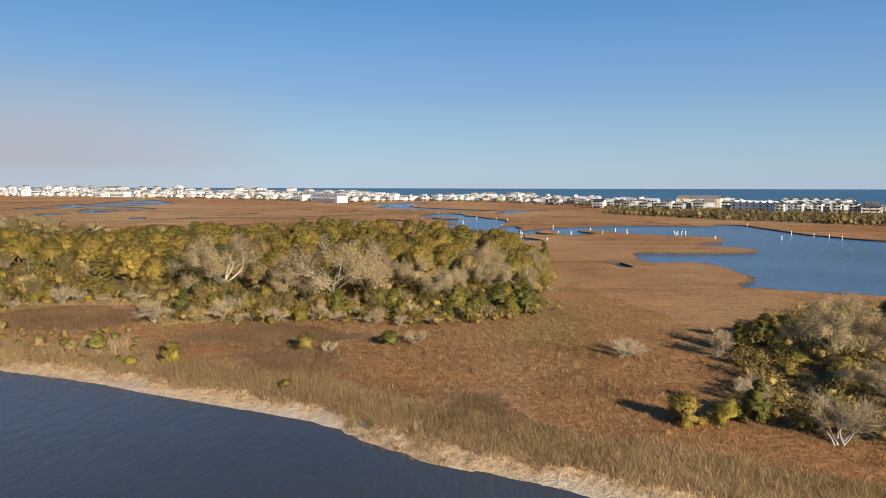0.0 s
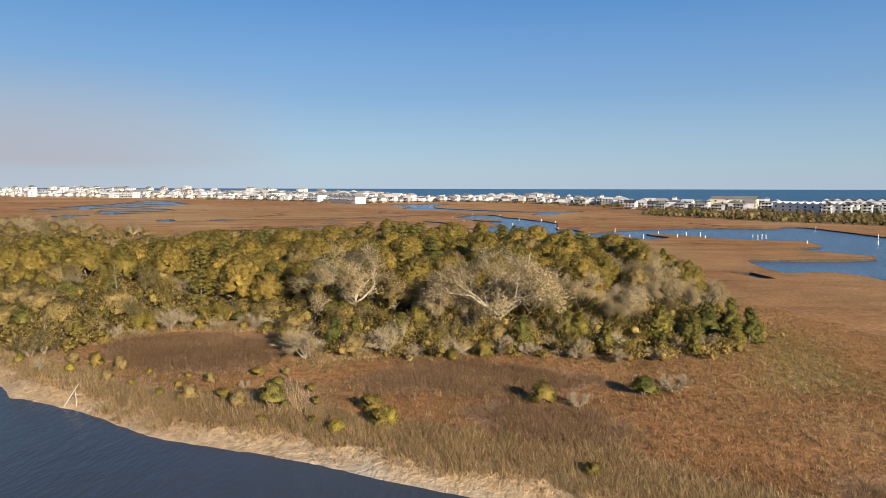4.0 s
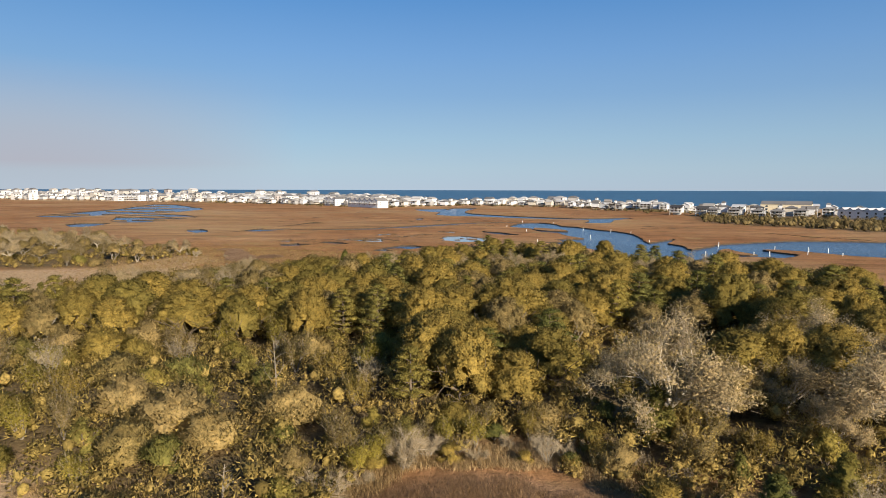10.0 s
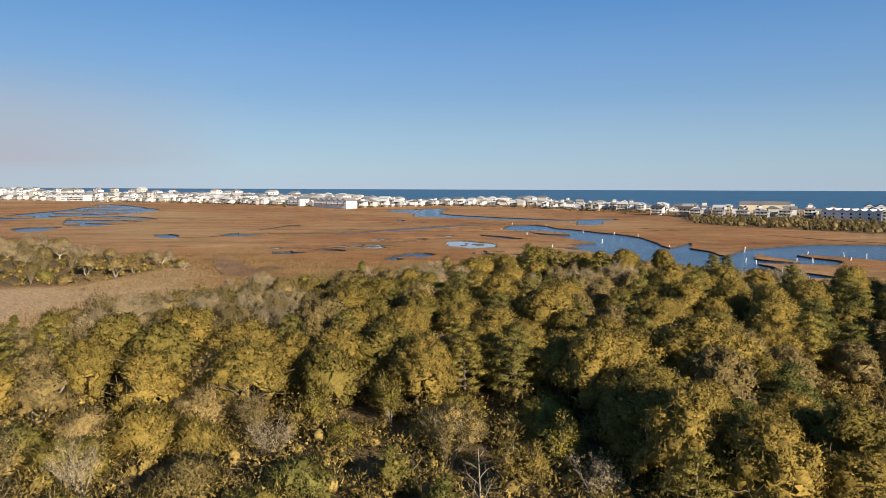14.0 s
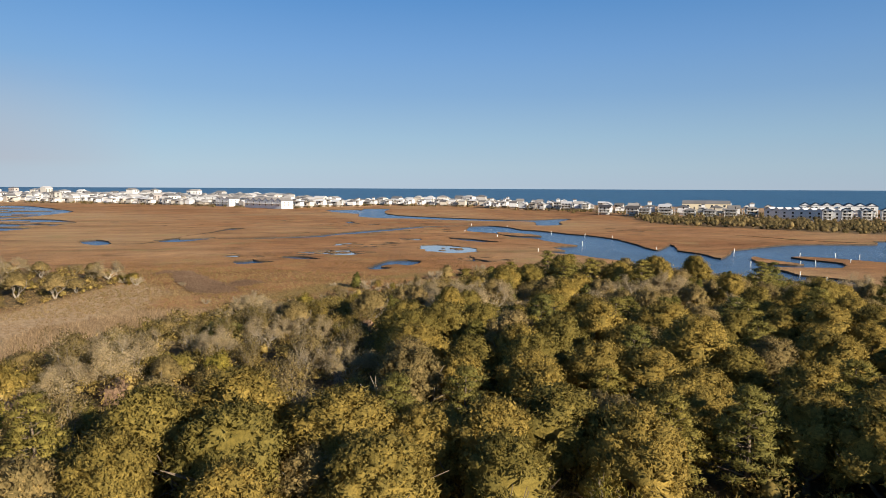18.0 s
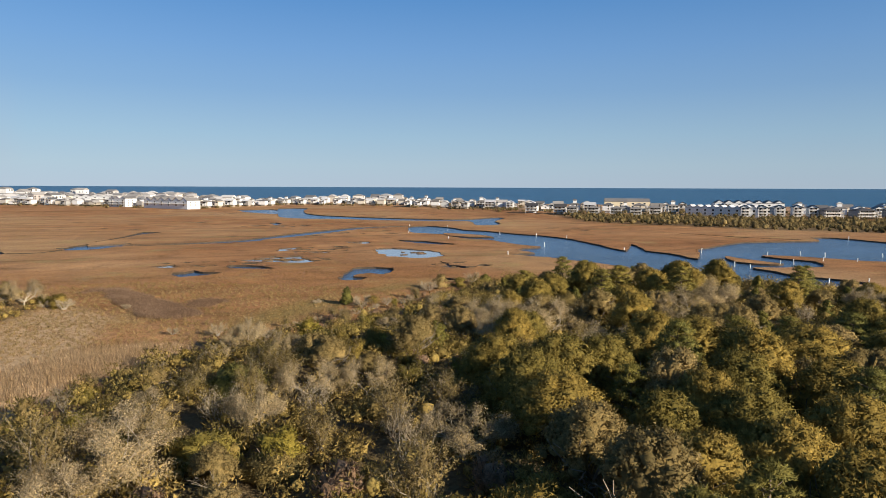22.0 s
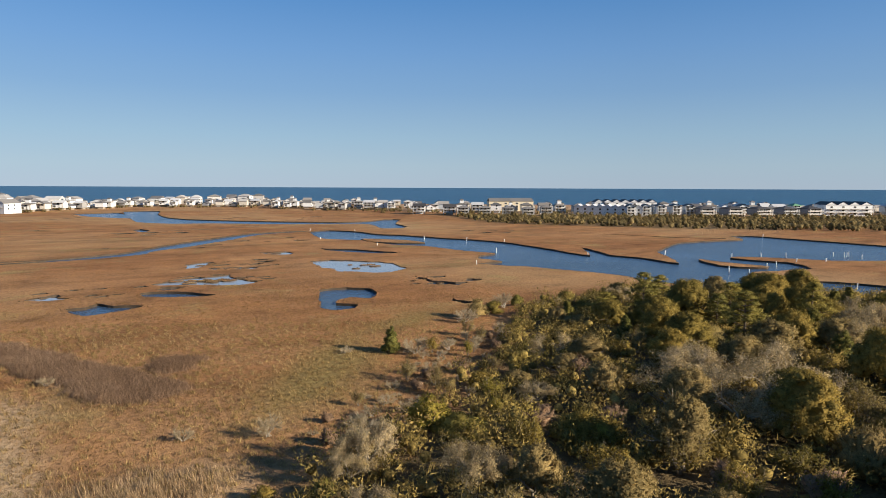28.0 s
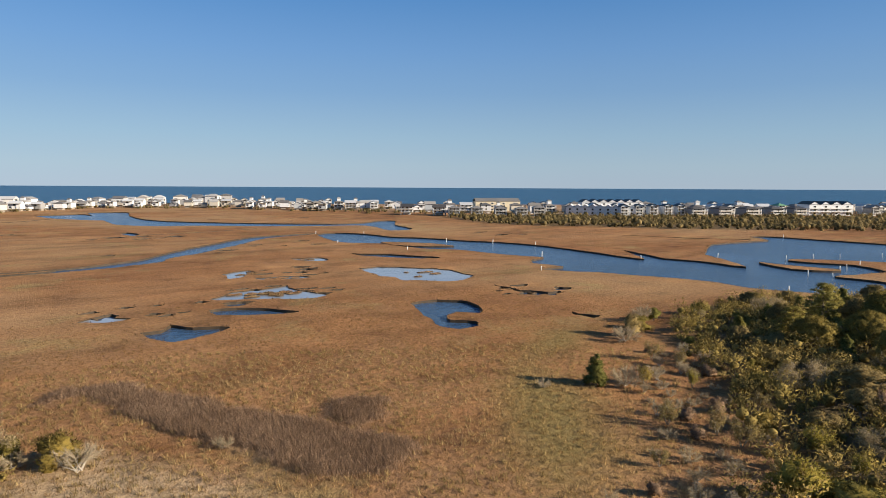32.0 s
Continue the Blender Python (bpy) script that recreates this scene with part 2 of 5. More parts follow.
G_MARSH = grassy("marsh_grass_blades", (0.290, 0.165, 0.068), (0.400, 0.250, 0.110))
G_TUSSOCK = grassy("tussock_blades", (0.308, 0.230, 0.082), (0.479, 0.336, 0.171))
G_RUSH = grassy("rush_blades", (0.230, 0.142, 0.080), (0.380, 0.250, 0.140))
G_STRAW = grassy("straw_blades", (0.380, 0.265, 0.130), (0.520, 0.380, 0.210))
G_BROWN = grassy("russet_blades", (0.265, 0.172, 0.112), (0.410, 0.280, 0.188))
G_REED = grassy("reed_blades", (0.467, 0.325, 0.188), (0.581, 0.433, 0.274))
G_UNDER = grassy("understorey_leaves", (0.240, 0.186, 0.054), (0.390, 0.280, 0.098), True)
G_BRUSH = grassy("coastal_brush_leaves", (0.13, 0.105, 0.045), (0.26, 0.195, 0.092), True)
G_FRINGE = grassy("cordgrass_blades", (0.10, 0.062, 0.034), (0.20, 0.125, 0.065))
PVC = plain("white_plastic", (0.80, 0.80, 0.77), 0.45, 0.05, 2.0)


def siding_material(name, stops):
    m, nt, b = mat_base(name, 0.6, 0.3)
    info = nt.nodes.new("ShaderNodeObjectInfo")
    r = ramp(nt, info.outputs["Random"], stops)
    n = noise_node(nt, 0.6)
    d = ramp(nt, n.outputs[0], [(0.3, (0.86, 0.86, 0.86)), (0.7, (1.0, 1.0, 1.0))])
    nt.links.new(mix(nt, 1.0, r, d, "MULTIPLY"), b.inputs["Base Color"])
    w = nt.nodes.new("ShaderNodeTexWave")
    w.bands_direction = "Z"
    w.inputs["Scale"].default_value = 2.0
    tc = nt.nodes.new("ShaderNodeTexCoord")
    nt.links.new(tc.outputs["Object"], w.inputs[0])
    bump(nt, b, w.outputs[0], 0.3, 0.02)
    return m


def island_paint(name, stops):
    m, nt, b = mat_base(name, 0.65, 0.25)
    geo = nt.nodes.new("ShaderNodeNewGeometry")
    n = noise_node(nt, 0.4)
    d = ramp(nt, n.outputs[0], [(0.3, (0.85, 0.85, 0.85)), (0.7, (1.0, 1.0, 1.0))])
    nt.links.new(mix(nt, 1.0, ramp(nt, geo.outputs["Random Per Island"], stops), d, "MULTIPLY"), b.inputs["Base Color"])
    return m


SIDING = siding_material("painted_siding", [(0.0, (0.74, 0.75, 0.76)), (0.5, (0.66, 0.67, 0.68)), (0.68, (0.60, 0.54, 0.44)), (0.85, (0.40, 0.43, 0.46)), (1.0, (0.26, 0.24, 0.22))])
SIDING_WHITE = siding_material("white_siding", [(0.0, (0.72, 0.74, 0.75)), (1.0, (0.63, 0.65, 0.67))])
SIDING_GREY = siding_material("grey_siding", [(0.0, (0.30, 0.30, 0.30)), (1.0, (0.24, 0.26, 0.29))])
SIDING_CREAM = siding_material("cream_siding", [(0.0, (0.66, 0.58, 0.42)), (1.0, (0.62, 0.52, 0.36))])
SHINGLE = siding_material("roof_shingle", [(0.0, (0.10, 0.10, 0.105)), (0.4, (0.19, 0.18, 0.17)), (0.7, (0.29, 0.27, 0.25)), (0.9, (0.42, 0.41, 0.39)), (1.0, (0.55, 0.54, 0.53))])
SHINGLE_DARK = siding_material("dark_shingle", [(0.0, (0.045, 0.045, 0.05)), (1.0, (0.075, 0.07, 0.068))])
SHINGLE_GREY = siding_material("grey_shingle", [(0.0, (0.16, 0.155, 0.15)), (1.0, (0.22, 0.21, 0.20))])
ROOF_WHITE = siding_material("white_metal_roof", [(0.0, (0.60, 0.61, 0.62)), (1.0, (0.42, 0.43, 0.45))])
ROOF_GREEN = siding_material("green_metal_roof", [(0.0, (0.16, 0.34, 0.20)), (1.0, (0.14, 0.30, 0.18))])
PLANK = plain("weathered_planks", (0.30, 0.26, 0.21), 0.85, 0.25, 1.0)
TRIM = plain("white_trim", (0.78, 0.77, 0.74), 0.5, 0.06, 1.0)
PANE, _nt, _b = mat_base("window_glass", 0.05, 0.8)
_b.inputs["Base Color"].default_value = (0.03, 0.035, 0.04, 1)

# ---------------------------------------------------------------- plan helpers
rng = np.random.default_rng(7)


def curve_pts(pts, closed=True, step=2.0, wobble=0.35):
    """A smooth, slightly ragged line through a few points of the plan."""
    p = np.array(pts, float)
    n = len(p)
    out = []
    for i in range(n if closed else n - 1):
        a, b = p[i], p[(i + 1) % n]
        pa = p[i - 1] if closed or i else a
        pb = p[(i + 2) % n] if closed or i + 2 < n else b
        k = max(1, int(np.hypot(*(b - a)) / step))
        for j in range(k):
            u = j / k
            q = 0.5 * (2 * a + (b - pa) * u + (2 * pa - 5 * a + 4 * b - pb) * u * u + (3 * a - pa - 3 * b + pb) * u ** 3)
            lin = a + (b - a) * u
            q = 0.6 * q + 0.4 * lin
            w = wobble * np.array([noise.noise((q[0] * 0.25, q[1] * 0.25, 3.1)), noise.noise((q[0] * 0.25, q[1] * 0.25, 9.7))])
            out.append(q + 2.0 * w)
    if not closed:
        out.append(p[-1])
    return np.array(out)


def strip(pts, widths, step=2.5):
    """A narrow creek along a line, as a closed outline."""
    c = curve_pts(pts, False, step, 0.4)
    w = np.interp(np.linspace(0, 1, len(c)), np.linspace(0, 1, len(widths)), widths) * 0.5
    t = np.gradient(c, axis=0)
    t /= np.linalg.norm(t, axis=1, keepdims=True) + 1e-9
    nrm = np.stack([-t[:, 1], t[:, 0]], 1)
    return np.concatenate([c + nrm * w[:, None], (c - nrm * w[:, None])[::-1]])


def inside(p, poly):
    x, y = p[:, 0], p[:, 1]
    r = np.zeros(len(p), bool)
    lo, hi = poly.min(0), poly.max(0)
    k = np.nonzero((x >= lo[0]) & (x <= hi[0]) & (y >= lo[1]) & (y <= hi[1]))[0]
    if not len(k):
        return r
    xs, ys, c = x[k], y[k], np.zeros(len(k), bool)
    q = np.roll(poly, 1, 0)
    for (ax, ay), (bx, by) in zip(poly, q):
        if ay != by:
            c ^= ((ay > ys) != (by > ys)) & (xs < (bx - ax) * (ys - ay) / (by - ay) + ax)
    r[k] = c
    return r


def dist_line(p, line, closed=False):
    d = np.full(len(p), 1e9)
    a, b = line[:-1], line[1:]
    if closed:
        a, b = line, np.roll(line, -1, 0)
    for u, v in zip(a, b):
        e = v - u
        t = np.clip(((p - u) @ e) / max(e @ e, 1e-9), 0, 1)
        d = np.minimum(d, np.hypot(*(p - u - t[:, None] * e).T))
    return d


def sdf(p, poly):
    d = dist_line(p, np.array(poly, float), True)
    return np.where(inside(p, np.array(poly, float)), d, -d)


def smooth(x, a, b):
    t = np.clip((x - a) / (b - a), 0, 1)
    return t * t * (3 - 2 * t)


def noise2(p, scale, seed=0.0):
    return np.array([noise.noise((x * scale, y * scale, seed)) for x, y in p])


# ---------------------------------------------------------------- plan of the place, in metres
SOUND_SHORE = [(-1500, 330), (-700, 220), (-300, 150), (-160, 112), (-120, 98), (-95, 91), (-81, 87), (-74, 82), (-67, 76), (-64, 72), (-59, 70),
               (-54, 67), (-48, 63), (-43, 61), (-38, 58.5), (-32, 57), (-26, 54), (-20, 51.5), (-14, 49), (-8, 46), (-6, 43.5), (-1, 40.5), (2, 39),
               (6, 37), (9, 35), (14, 32), (25, 27), (45, 20), (90, 5), (200, -40), (600, -150), (1500, -300)]
ISLAND_EDGE = [(-2600, 2450), (-1500, 1600), (-900, 1190), (-650, 1020), (-430, 950), (-250, 840), (-105, 716), (-20, 800), (60, 765), (113, 655),
               (145, 558), (183, 505), (225, 455), (290, 405), (360, 365), (460, 330), (640, 250), (1000, 60), (1900, -420)]
BEACH = [(-3000, 2900), (-1500, 1950), (-700, 1390), (-250, 1090), (100, 890), (400, 670), (650, 500), (1000, 290), (2000, -260), (3400, -1000)]
CREEK_BAY = [
    (-3.8, 432), (7, 435), (13.6, 421), (14.3, 401), (21.7, 389), (26.4, 370), (32, 359), (34.8, 339), (31.4, 318), (28, 302), (27.2, 293), (43.4, 311),
    (37.7, 298), (33.4, 290), (35, 280), (32.2, 266), (42.8, 276), (53, 288), (73, 298), (89.5, 305), (107.7, 303), (124.8, 300), (136.7, 313), (145, 308)]
BAY_SOUTH = [
    (144, 280), (143, 262), (142, 248), (146, 236), (150, 222), (180, 195), (230, 150), (300, 90), (260, 40), (170, 40), (110, 80), (73, 103.6), (60, 109),
    (54.3, 115), (62.7, 126.6), (63, 134), (64, 146), (61, 151.5), (56, 153), (50, 151.2), (49.4, 160), (51.7, 171.6), (55, 176.2), (66.8, 175.8),
    (78.7, 176.2), (89, 180.4), (92, 187), (87, 194.8), (81.5, 205), (94.6, 214), (100.5, 232), (90, 236), (76.5, 243), (72, 250)]
PENINSULA = [
    (69.4, 256), (61.6, 266), (56.6, 265), (58, 257), (60, 249), (55.5, 243), (50, 239), (43.4, 241), (30.8, 244), (31.2, 237), (28.7, 229), (32.6, 223), (34.5, 214.5),
    (26.8, 214.5), (20, 212), (11.2, 222), (2.5, 234), (-0.9, 242), (-2.6, 248), (-0.7, 257), (-2.1, 266), (-5.5, 275), (-7.7, 283), (-11.2, 287), (-15.1, 295),
    (-5.9, 296), (-6.6, 305), (-1.1, 311), (6.6, 313), (3.3, 323), (1.7, 335), (1.5, 345), (-3.8, 352), (-6.9, 363), (-6.3, 378), (-10.7, 384), (-15.6, 392), (-12, 410)]
FAR_CREEK = [
    (-39, 711), (-14.3, 707), (-25.9, 650), (-31.2, 601), (-24.8, 567), (-3.9, 536), (18, 511), (41.7, 492), (58.8, 493), (76.6, 505), (84.9, 500), (61.2, 466),
    (52.4, 439), (43, 431), (34.3, 433), (42.4, 457), (43.9, 472), (20, 483), (-4.1, 497), (-25.5, 518), (-42.8, 524), (-53.4, 540), (-56.4, 556), (-50, 622)]
MID_CREEK = [
    (-1.7, 437), (-30.6, 435), (-62.6, 406), (-77, 391), (-88, 377), (-103.3, 369), (-116, 363), (-127, 364), (-127, 361), (-116.5, 359.5), (-104.8, 361), (-96, 363),
    (-85, 368), (-81, 375), (-68, 385), (-48.5, 405), (-29, 425), (-5.7, 432)]
ISLETS = [[(46.3, 269), (45.6, 264), (45.5, 255), (46.5, 248), (43.5, 247), (38.9, 252), (37.9, 257), (41.7, 264)],
          [(-3.2, 384), (2.1, 379), (8.4, 369), (8.3, 356), (-0.9, 362), (-5.9, 372)]]
PONDS = {
    "round": [(-50.8, 323), (-45.3, 325), (-37.6, 317), (-34, 310), (-35.6, 298), (-43.5, 294), (-47.5, 295), (-53, 303), (-52.8, 312)],
    "hook": [(-68.1, 278), (-62.5, 278), (-59, 273), (-62.7, 265), (-65.1, 264), (-67.4, 267), (-70.4, 266), (-71.8, 263), (-69.5, 260), (-71.3, 257),
             (-74.5, 257), (-76.1, 260), (-73.3, 267)],
    "kidney": [(-111.8, 283), (-109, 283), (-107, 286), (-105, 282), (-100.4, 279), (-104.9, 276), (-109.4, 275), (-111.7, 279)],
    "sliver": [(-98.3, 294), (-93.8, 293), (-87.2, 284), (-90.3, 283), (-95.7, 286), (-98.9, 289)],
    "flat": [(-93.8, 303), (-89, 308), (-80.6, 309), (-77.3, 311), (-78, 304), (-75.6, 295), (-79, 293), (-85.5, 296), (-91.4, 300)],
    "flat_b": [(-80.8, 335), (-73.7, 337), (-74.7, 331), (-81.9, 327)],
    "flat_c": [(-77, 324), (-67, 321), (-68, 317), (-77, 320)],
    "flat_d": [(-53.7, 353), (-46, 351), (-48, 345), (-54.3, 348)],
    "twin": [(-117.7, 297), (-115.5, 299), (-115.2, 296.5), (-112.8, 299), (-110.5, 294), (-113.2, 293), (-116.6, 295)],
    "slot": [(-51.8, 256), (-50.4, 250), (-53, 249), (-53.3, 253)],
    "slot_b": [(-33.2, 356), (-24, 346), (-17, 331), (-24.8, 333), (-32, 346)],
    "slot_c": [(-42.1, 285), (-42, 277), (-39.4, 270), (-41.4, 267), (-43.4, 274)],
    "far": [(-76.9, 678), (-59.7, 686), (-45.9, 688), (-46.6, 623), (-54, 596), (-71, 632)],
    "far_b": [(-70.2, 480), (-65.3, 488), (-63.6, 474), (-68.4, 466)],
    "west": [(-148, 358), (-143, 372), (-141.5, 366), (-133.7, 369), (-128.8, 371), (-130.7, 363), (-136, 353), (-145.4, 350)],
    "west_b": [(-142.7, 380), (-134.5, 404), (-129.4, 430), (-121.5, 424), (-128.5, 417), (-134, 399)],
    "west_c": [(-177.2, 361), (-172.6, 365), (-167, 359), (-161.2, 344), (-165, 339), (-172.3, 349)],
    "lake": [(-338, 499), (-349, 571), (-357, 657), (-400, 823), (-363, 803), (-279, 663), (-276, 556), (-297, 525), (-309, 485)],
    "lake_b": [(-249, 430), (-283, 509), (-268, 538), (-244, 527), (-222, 495), (-223, 454), (-229, 425)],
    "lake_c": [(-259, 400), (-257, 414), (-242, 415), (-237, 383), (-244, 379)],
    "east": [(39.2, 151), (42.9, 152.2), (43.4, 143), (40.6, 143)],
}
NARROWS = [([(-161, 344), (-152, 344), (-147, 352)], [2, 2]), ([(-129, 366), (-107, 367), (-86, 374)], [2.5, 1.5]),
           ([(-127, 362), (-150, 358)], [3, 3]), ([(99.9, 351), (103.6, 338), (109.8, 320), (122, 306)], [1.0, 2.0, 2.5]),
           ([(-71, 632), (-100, 600), (-150, 590)], [3, 2]), ([(-10, 480), (-40, 470), (-62, 470)], [2, 2])]
HAMMOCK = [(-86, 93), (-78, 88), (-71, 83), (-65, 80), (-62.5, 86), (-58, 96), (-46, 98), (-36, 92), (-28, 88), (-16, 88), (-6, 90), (5, 93), (12, 96), (18, 106), (22, 127), (25, 154),
           (20, 182), (14, 208), (2, 224), (-10, 233), (-26, 241), (-44, 240), (-54, 234), (-63, 227), (-74, 217), (-85, 209), (-97, 204), (-108, 200), (-117, 188),
           (-123, 172), (-126, 150), (-124, 125), (-112, 106), (-98, 97)]
WEST_THICKET = [(-168, 207), (-152, 208), (-140, 212), (-134, 226), (-131, 242), (-136, 254), (-155, 268), (-190, 290), (-245, 320), (-275, 285), (-215, 225)]
EAST_THICKET = [(23, 48), (27, 43), (32, 40), (60, 35), (85, 60), (78, 96), (62, 92), (50, 88), (38, 76), (30, 67), (27, 58)]
BRUSH = [(112, 440), (125, 418), (160, 360), (225, 289), (300, 210), (430, 90), (520, 120), (480, 230), (440, 300), (350, 350), (280, 395), (220, 440), (170, 490), (140, 520)]
RUSSET = [[(-62, 88), (-57, 92), (-49, 93), (-43, 90), (-40, 84), (-42, 77), (-47, 76), (-52, 77), (-58, 80)], [(-32, 74), (-29, 78), (-22, 81), (-15, 79), (-8, 76), (-8, 73), (-13, 70), (-19, 69), (-24, 71), (-29, 70)],
          [(-22, 66), (-17, 69), (-11, 67), (-9, 61), (-13, 58), (-19, 60)], [(-3, 47), (1, 55), (6, 55), (7, 46), (3, 42)],
          [(-123, 260), (-119, 259), (-114, 246), (-109, 238), (-105, 228), (-109, 225), (-114, 228), (-119, 242), (-121, 249)],
          [(-108, 239), (-105, 241), (-101, 238), (-104, 234), (-107, 234)], [(-128, 257), (-124, 262), (-123, 258)]]
REEDS = [[(-128, 150), (-125, 178), (-117, 194), (-108, 202), (-105, 206), (-112, 210), (-122, 209), (-130, 198), (-136, 175), (-134, 140)], [(-42, 65), (-38, 75), (-34, 72), (-32, 64)]]
STRAW = [[(-128, 150), (-126, 187), (-119, 209), (-118, 232), (-126, 244), (-134, 240), (-141, 212), (-165, 206), (-190, 236), (-172, 200), (-157, 165)]]
MEADOW = [[(-104, 214), (-92, 216), (-84, 226), (-80, 240), (-88, 236), (-98, 226)], [(-80, 240), (-66, 250), (-56, 246), (-68, 240)], [(4, 72), (14, 96), (22, 92), (16, 70)]]

FRONT_SCRUB = [(-46, 94), (-41, 87), (-36, 82), (-26, 80), (-16, 83), (-4, 80), (6, 82), (17, 93), (12, 97), (-6, 92), (-28, 90), (-38, 95)]
SHORE_SCRUB = [(-67, 79), (-58, 74), (-46, 68), (-36, 62), (-29, 61), (-33, 70), (-38, 76), (-46, 75), (-58, 80)]

shore = curve_pts(SOUND_SHORE, False, 2.5, 0.5)
shore_near = shore[(shore[:, 0] > -190) & (shore[:, 0] < 110)][::2]
beach = curve_pts(BEACH, False, 40, 1.0)
edge = curve_pts(ISLAND_EDGE, False, 30, 1.0)
LAND = np.concatenate([shore, [(3400, -1000)], beach[::-1], [(-3000, 800)]])
waters = [curve_pts(CREEK_BAY + BAY_SOUTH + PENINSULA, True, 2.0), curve_pts(FAR_CREEK, True, 4.0), curve_pts(MID_CREEK, True, 2.5)]
waters += [curve_pts(p, True, 1.0 if p[0][1] < 360 else 4.0, 0.85 if k[:4] in ("flat", "roun", "twin", "slot") else 0.4) for k, p in PONDS.items()]
waters += [strip(*n) for n in NARROWS]
# shallow pools scattered over the marsh flats
for cx, cy, k, sp in ((-84, 302, 22, 14), (-70, 455, 14, 20), (-40, 275, 10, 8), (-70, 330, 10, 16), (-110, 300, 8, 12), (-150, 480, 10, 60), (-60, 400, 10, 40), (10, 550, 8, 50), (60, 390, 8, 20)):
    for _ in range(k):
        a, r = rng.uniform(0, 6.28), sp * math.sqrt(rng.uniform(0, 1))
        px, py = cx + r * math.cos(a), cy + r * math.sin(a) * 0.7
        s = rng.uniform(0.5, 1.6) * (1 + max(0, cy - 300) / 250)
        ph = rng.uniform(0, 6.28)
        ring = [(px + s * (1 + 0.35 * math.sin(3 * q + ph)) * math.cos(q) * 1.5, py + s * (1 + 0.3 * math.cos(2 * q + ph)) * math.sin(q)) for q in np.linspace(0, 6.0, 12)]
        waters.append(np.array(ring))
islets = [curve_pts(p, True, 2.0, 0.3) for p in ISLETS]
# grassy bits that stand out of the shallow pools
for cx, cy, sx, sy, k in ((-84, 302, 6, 4, 16), (-44, 308, 6, 9, 5), (-77, 332, 3, 3, 4), (-72, 320, 4, 1.5, 4), (-50, 349, 3, 2, 3)):
    for _ in range(k):
        px, py, s = cx + sx * rng.uniform(-1, 1), cy + sy * rng.uniform(-1, 1), rng.uniform(0.35, 1.0)
        ph = rng.uniform(0, 6.28)
        islets.append(np.array([(px + s * (1 + 0.35 * math.sin(3 * q + ph)) * math.cos(q) * 1.7, py + s * (1 + 0.3 * math.cos(2 * q + ph)) * math.sin(q)) for q in np.linspace(0, 5.7, 9)]))
# long marsh streaks that break up the far lagoon
for cx, cy, sx, sy, k in ((-318, 560, 30, 60, 7), (-330, 660, 40, 60, 7), (-248, 475, 22, 45, 9), (-375, 780, 20, 40, 3)):
    for _ in range(k):
        px, py, s = cx + sx * rng.uniform(-1, 1), cy + sy * rng.uniform(-1, 1), rng.uniform(2.0, 5.0)
        ph = rng.uniform(0, 6.28)
        islets.append(np.array([(px + s * (1 + 0.35 * math.sin(3 * q + ph)) * math.cos(q) * 3.2, py + s * (1.4 + 0.4 * math.cos(2 * q + ph)) * math.sin(q)) for q in np.linspace(0, 5.7, 11)]))


def in_water(p):
    w = np.zeros(len(p), bool)
    for q in waters:
        w |= inside(p, q)
    for q in islets:
        w &= ~inside(p, q)
    return w


def land_height(p):
    """Height of the ground at points of the plan."""
    p = np.asarray(p, float)
    near = (p[:, 1] < 420) & (np.abs(p[:, 0]) < 420)
    z = 0.06 * noise2(p, 0.05, 2.0) + np.where(near, 0.05 * noise2(p, 0.5, 5.0), 0)
    ds = np.full(len(p), 99.0)
    k = np.nonzero((p[:, 1] < 112) & (p[:, 0] > -180) & (p[:, 0] < 100))[0]
    if len(k):
        ds[k] = dist_line(p[k], shore_near)
        ragged = ds[k] + 0.9 * noise2(p[k], 0.45, 8.0)
        z[k] += -0.55 + 0.3 * smooth(ds[k], 0, 2.2) + 0.5 * smooth(ragged, 2.2, 3.4)
    far = p[:, 1] < 260
    kk = np.nonzero(far & (p[:, 0] > -300) & (p[:, 0] < 130))[0]
    if len(kk):
        z[kk] += 0.9 * smooth(sdf(p[kk], HAMMOCK), -2, 14) + 0.5 * smooth(sdf(p[kk], WEST_THICKET), -2, 10) + 0.5 * smooth(sdf(p[kk], EAST_THICKET), -2, 10)
    kf = np.nonzero(p[:, 1] > 200 - 0.6 * p[:, 0].clip(0))[0]
    if len(kf):
        isl = np.concatenate([edge, beach[::-1]])
        s = sdf(p[kf], isl)
        z[kf] += 1.0 * smooth(s, -15, 10)
    return z


# ---------------------------------------------------------------- mesh helpers


def mesh_of(name, verts, faces, mats, smooth_shade=False, normals=None):
    me = bpy.data.meshes.new(name)
    v = np.asarray(verts, np.float32)
    f = np.asarray(faces, np.int32)
    n, k = f.shape
    me.vertices.add(len(v))
    me.vertices.foreach_set("co", v.ravel())
    me.loops.add(n * k)
    me.loops.foreach_set("vertex_index", f.ravel())
    me.polygons.add(n)
    me.polygons.foreach_set("loop_start", np.arange(n, dtype=np.int32) * k)
    me.polygons.foreach_set("use_smooth", np.full(n, smooth_shade, bool))
    me.update(calc_edges=True)
    for m in mats if isinstance(mats, (list, tuple)) else [mats]:
        me.materials.append(m)
    if normals is not None:
        me.normals_split_custom_set_from_vertices(normals.tolist())
    return me


def child(name, me, parent, label=""):
    ob = new(name, me)
    ob.parent = parent
    if label:
        tagged(ob, label)
    return ob


def part(name, bm, material, parent, label=""):
    me = bpy.data.meshes.new(name)
    bm.to_mesh(me)
    bm.free()
    me.materials.append(material)
    return child(name, me, parent, label)


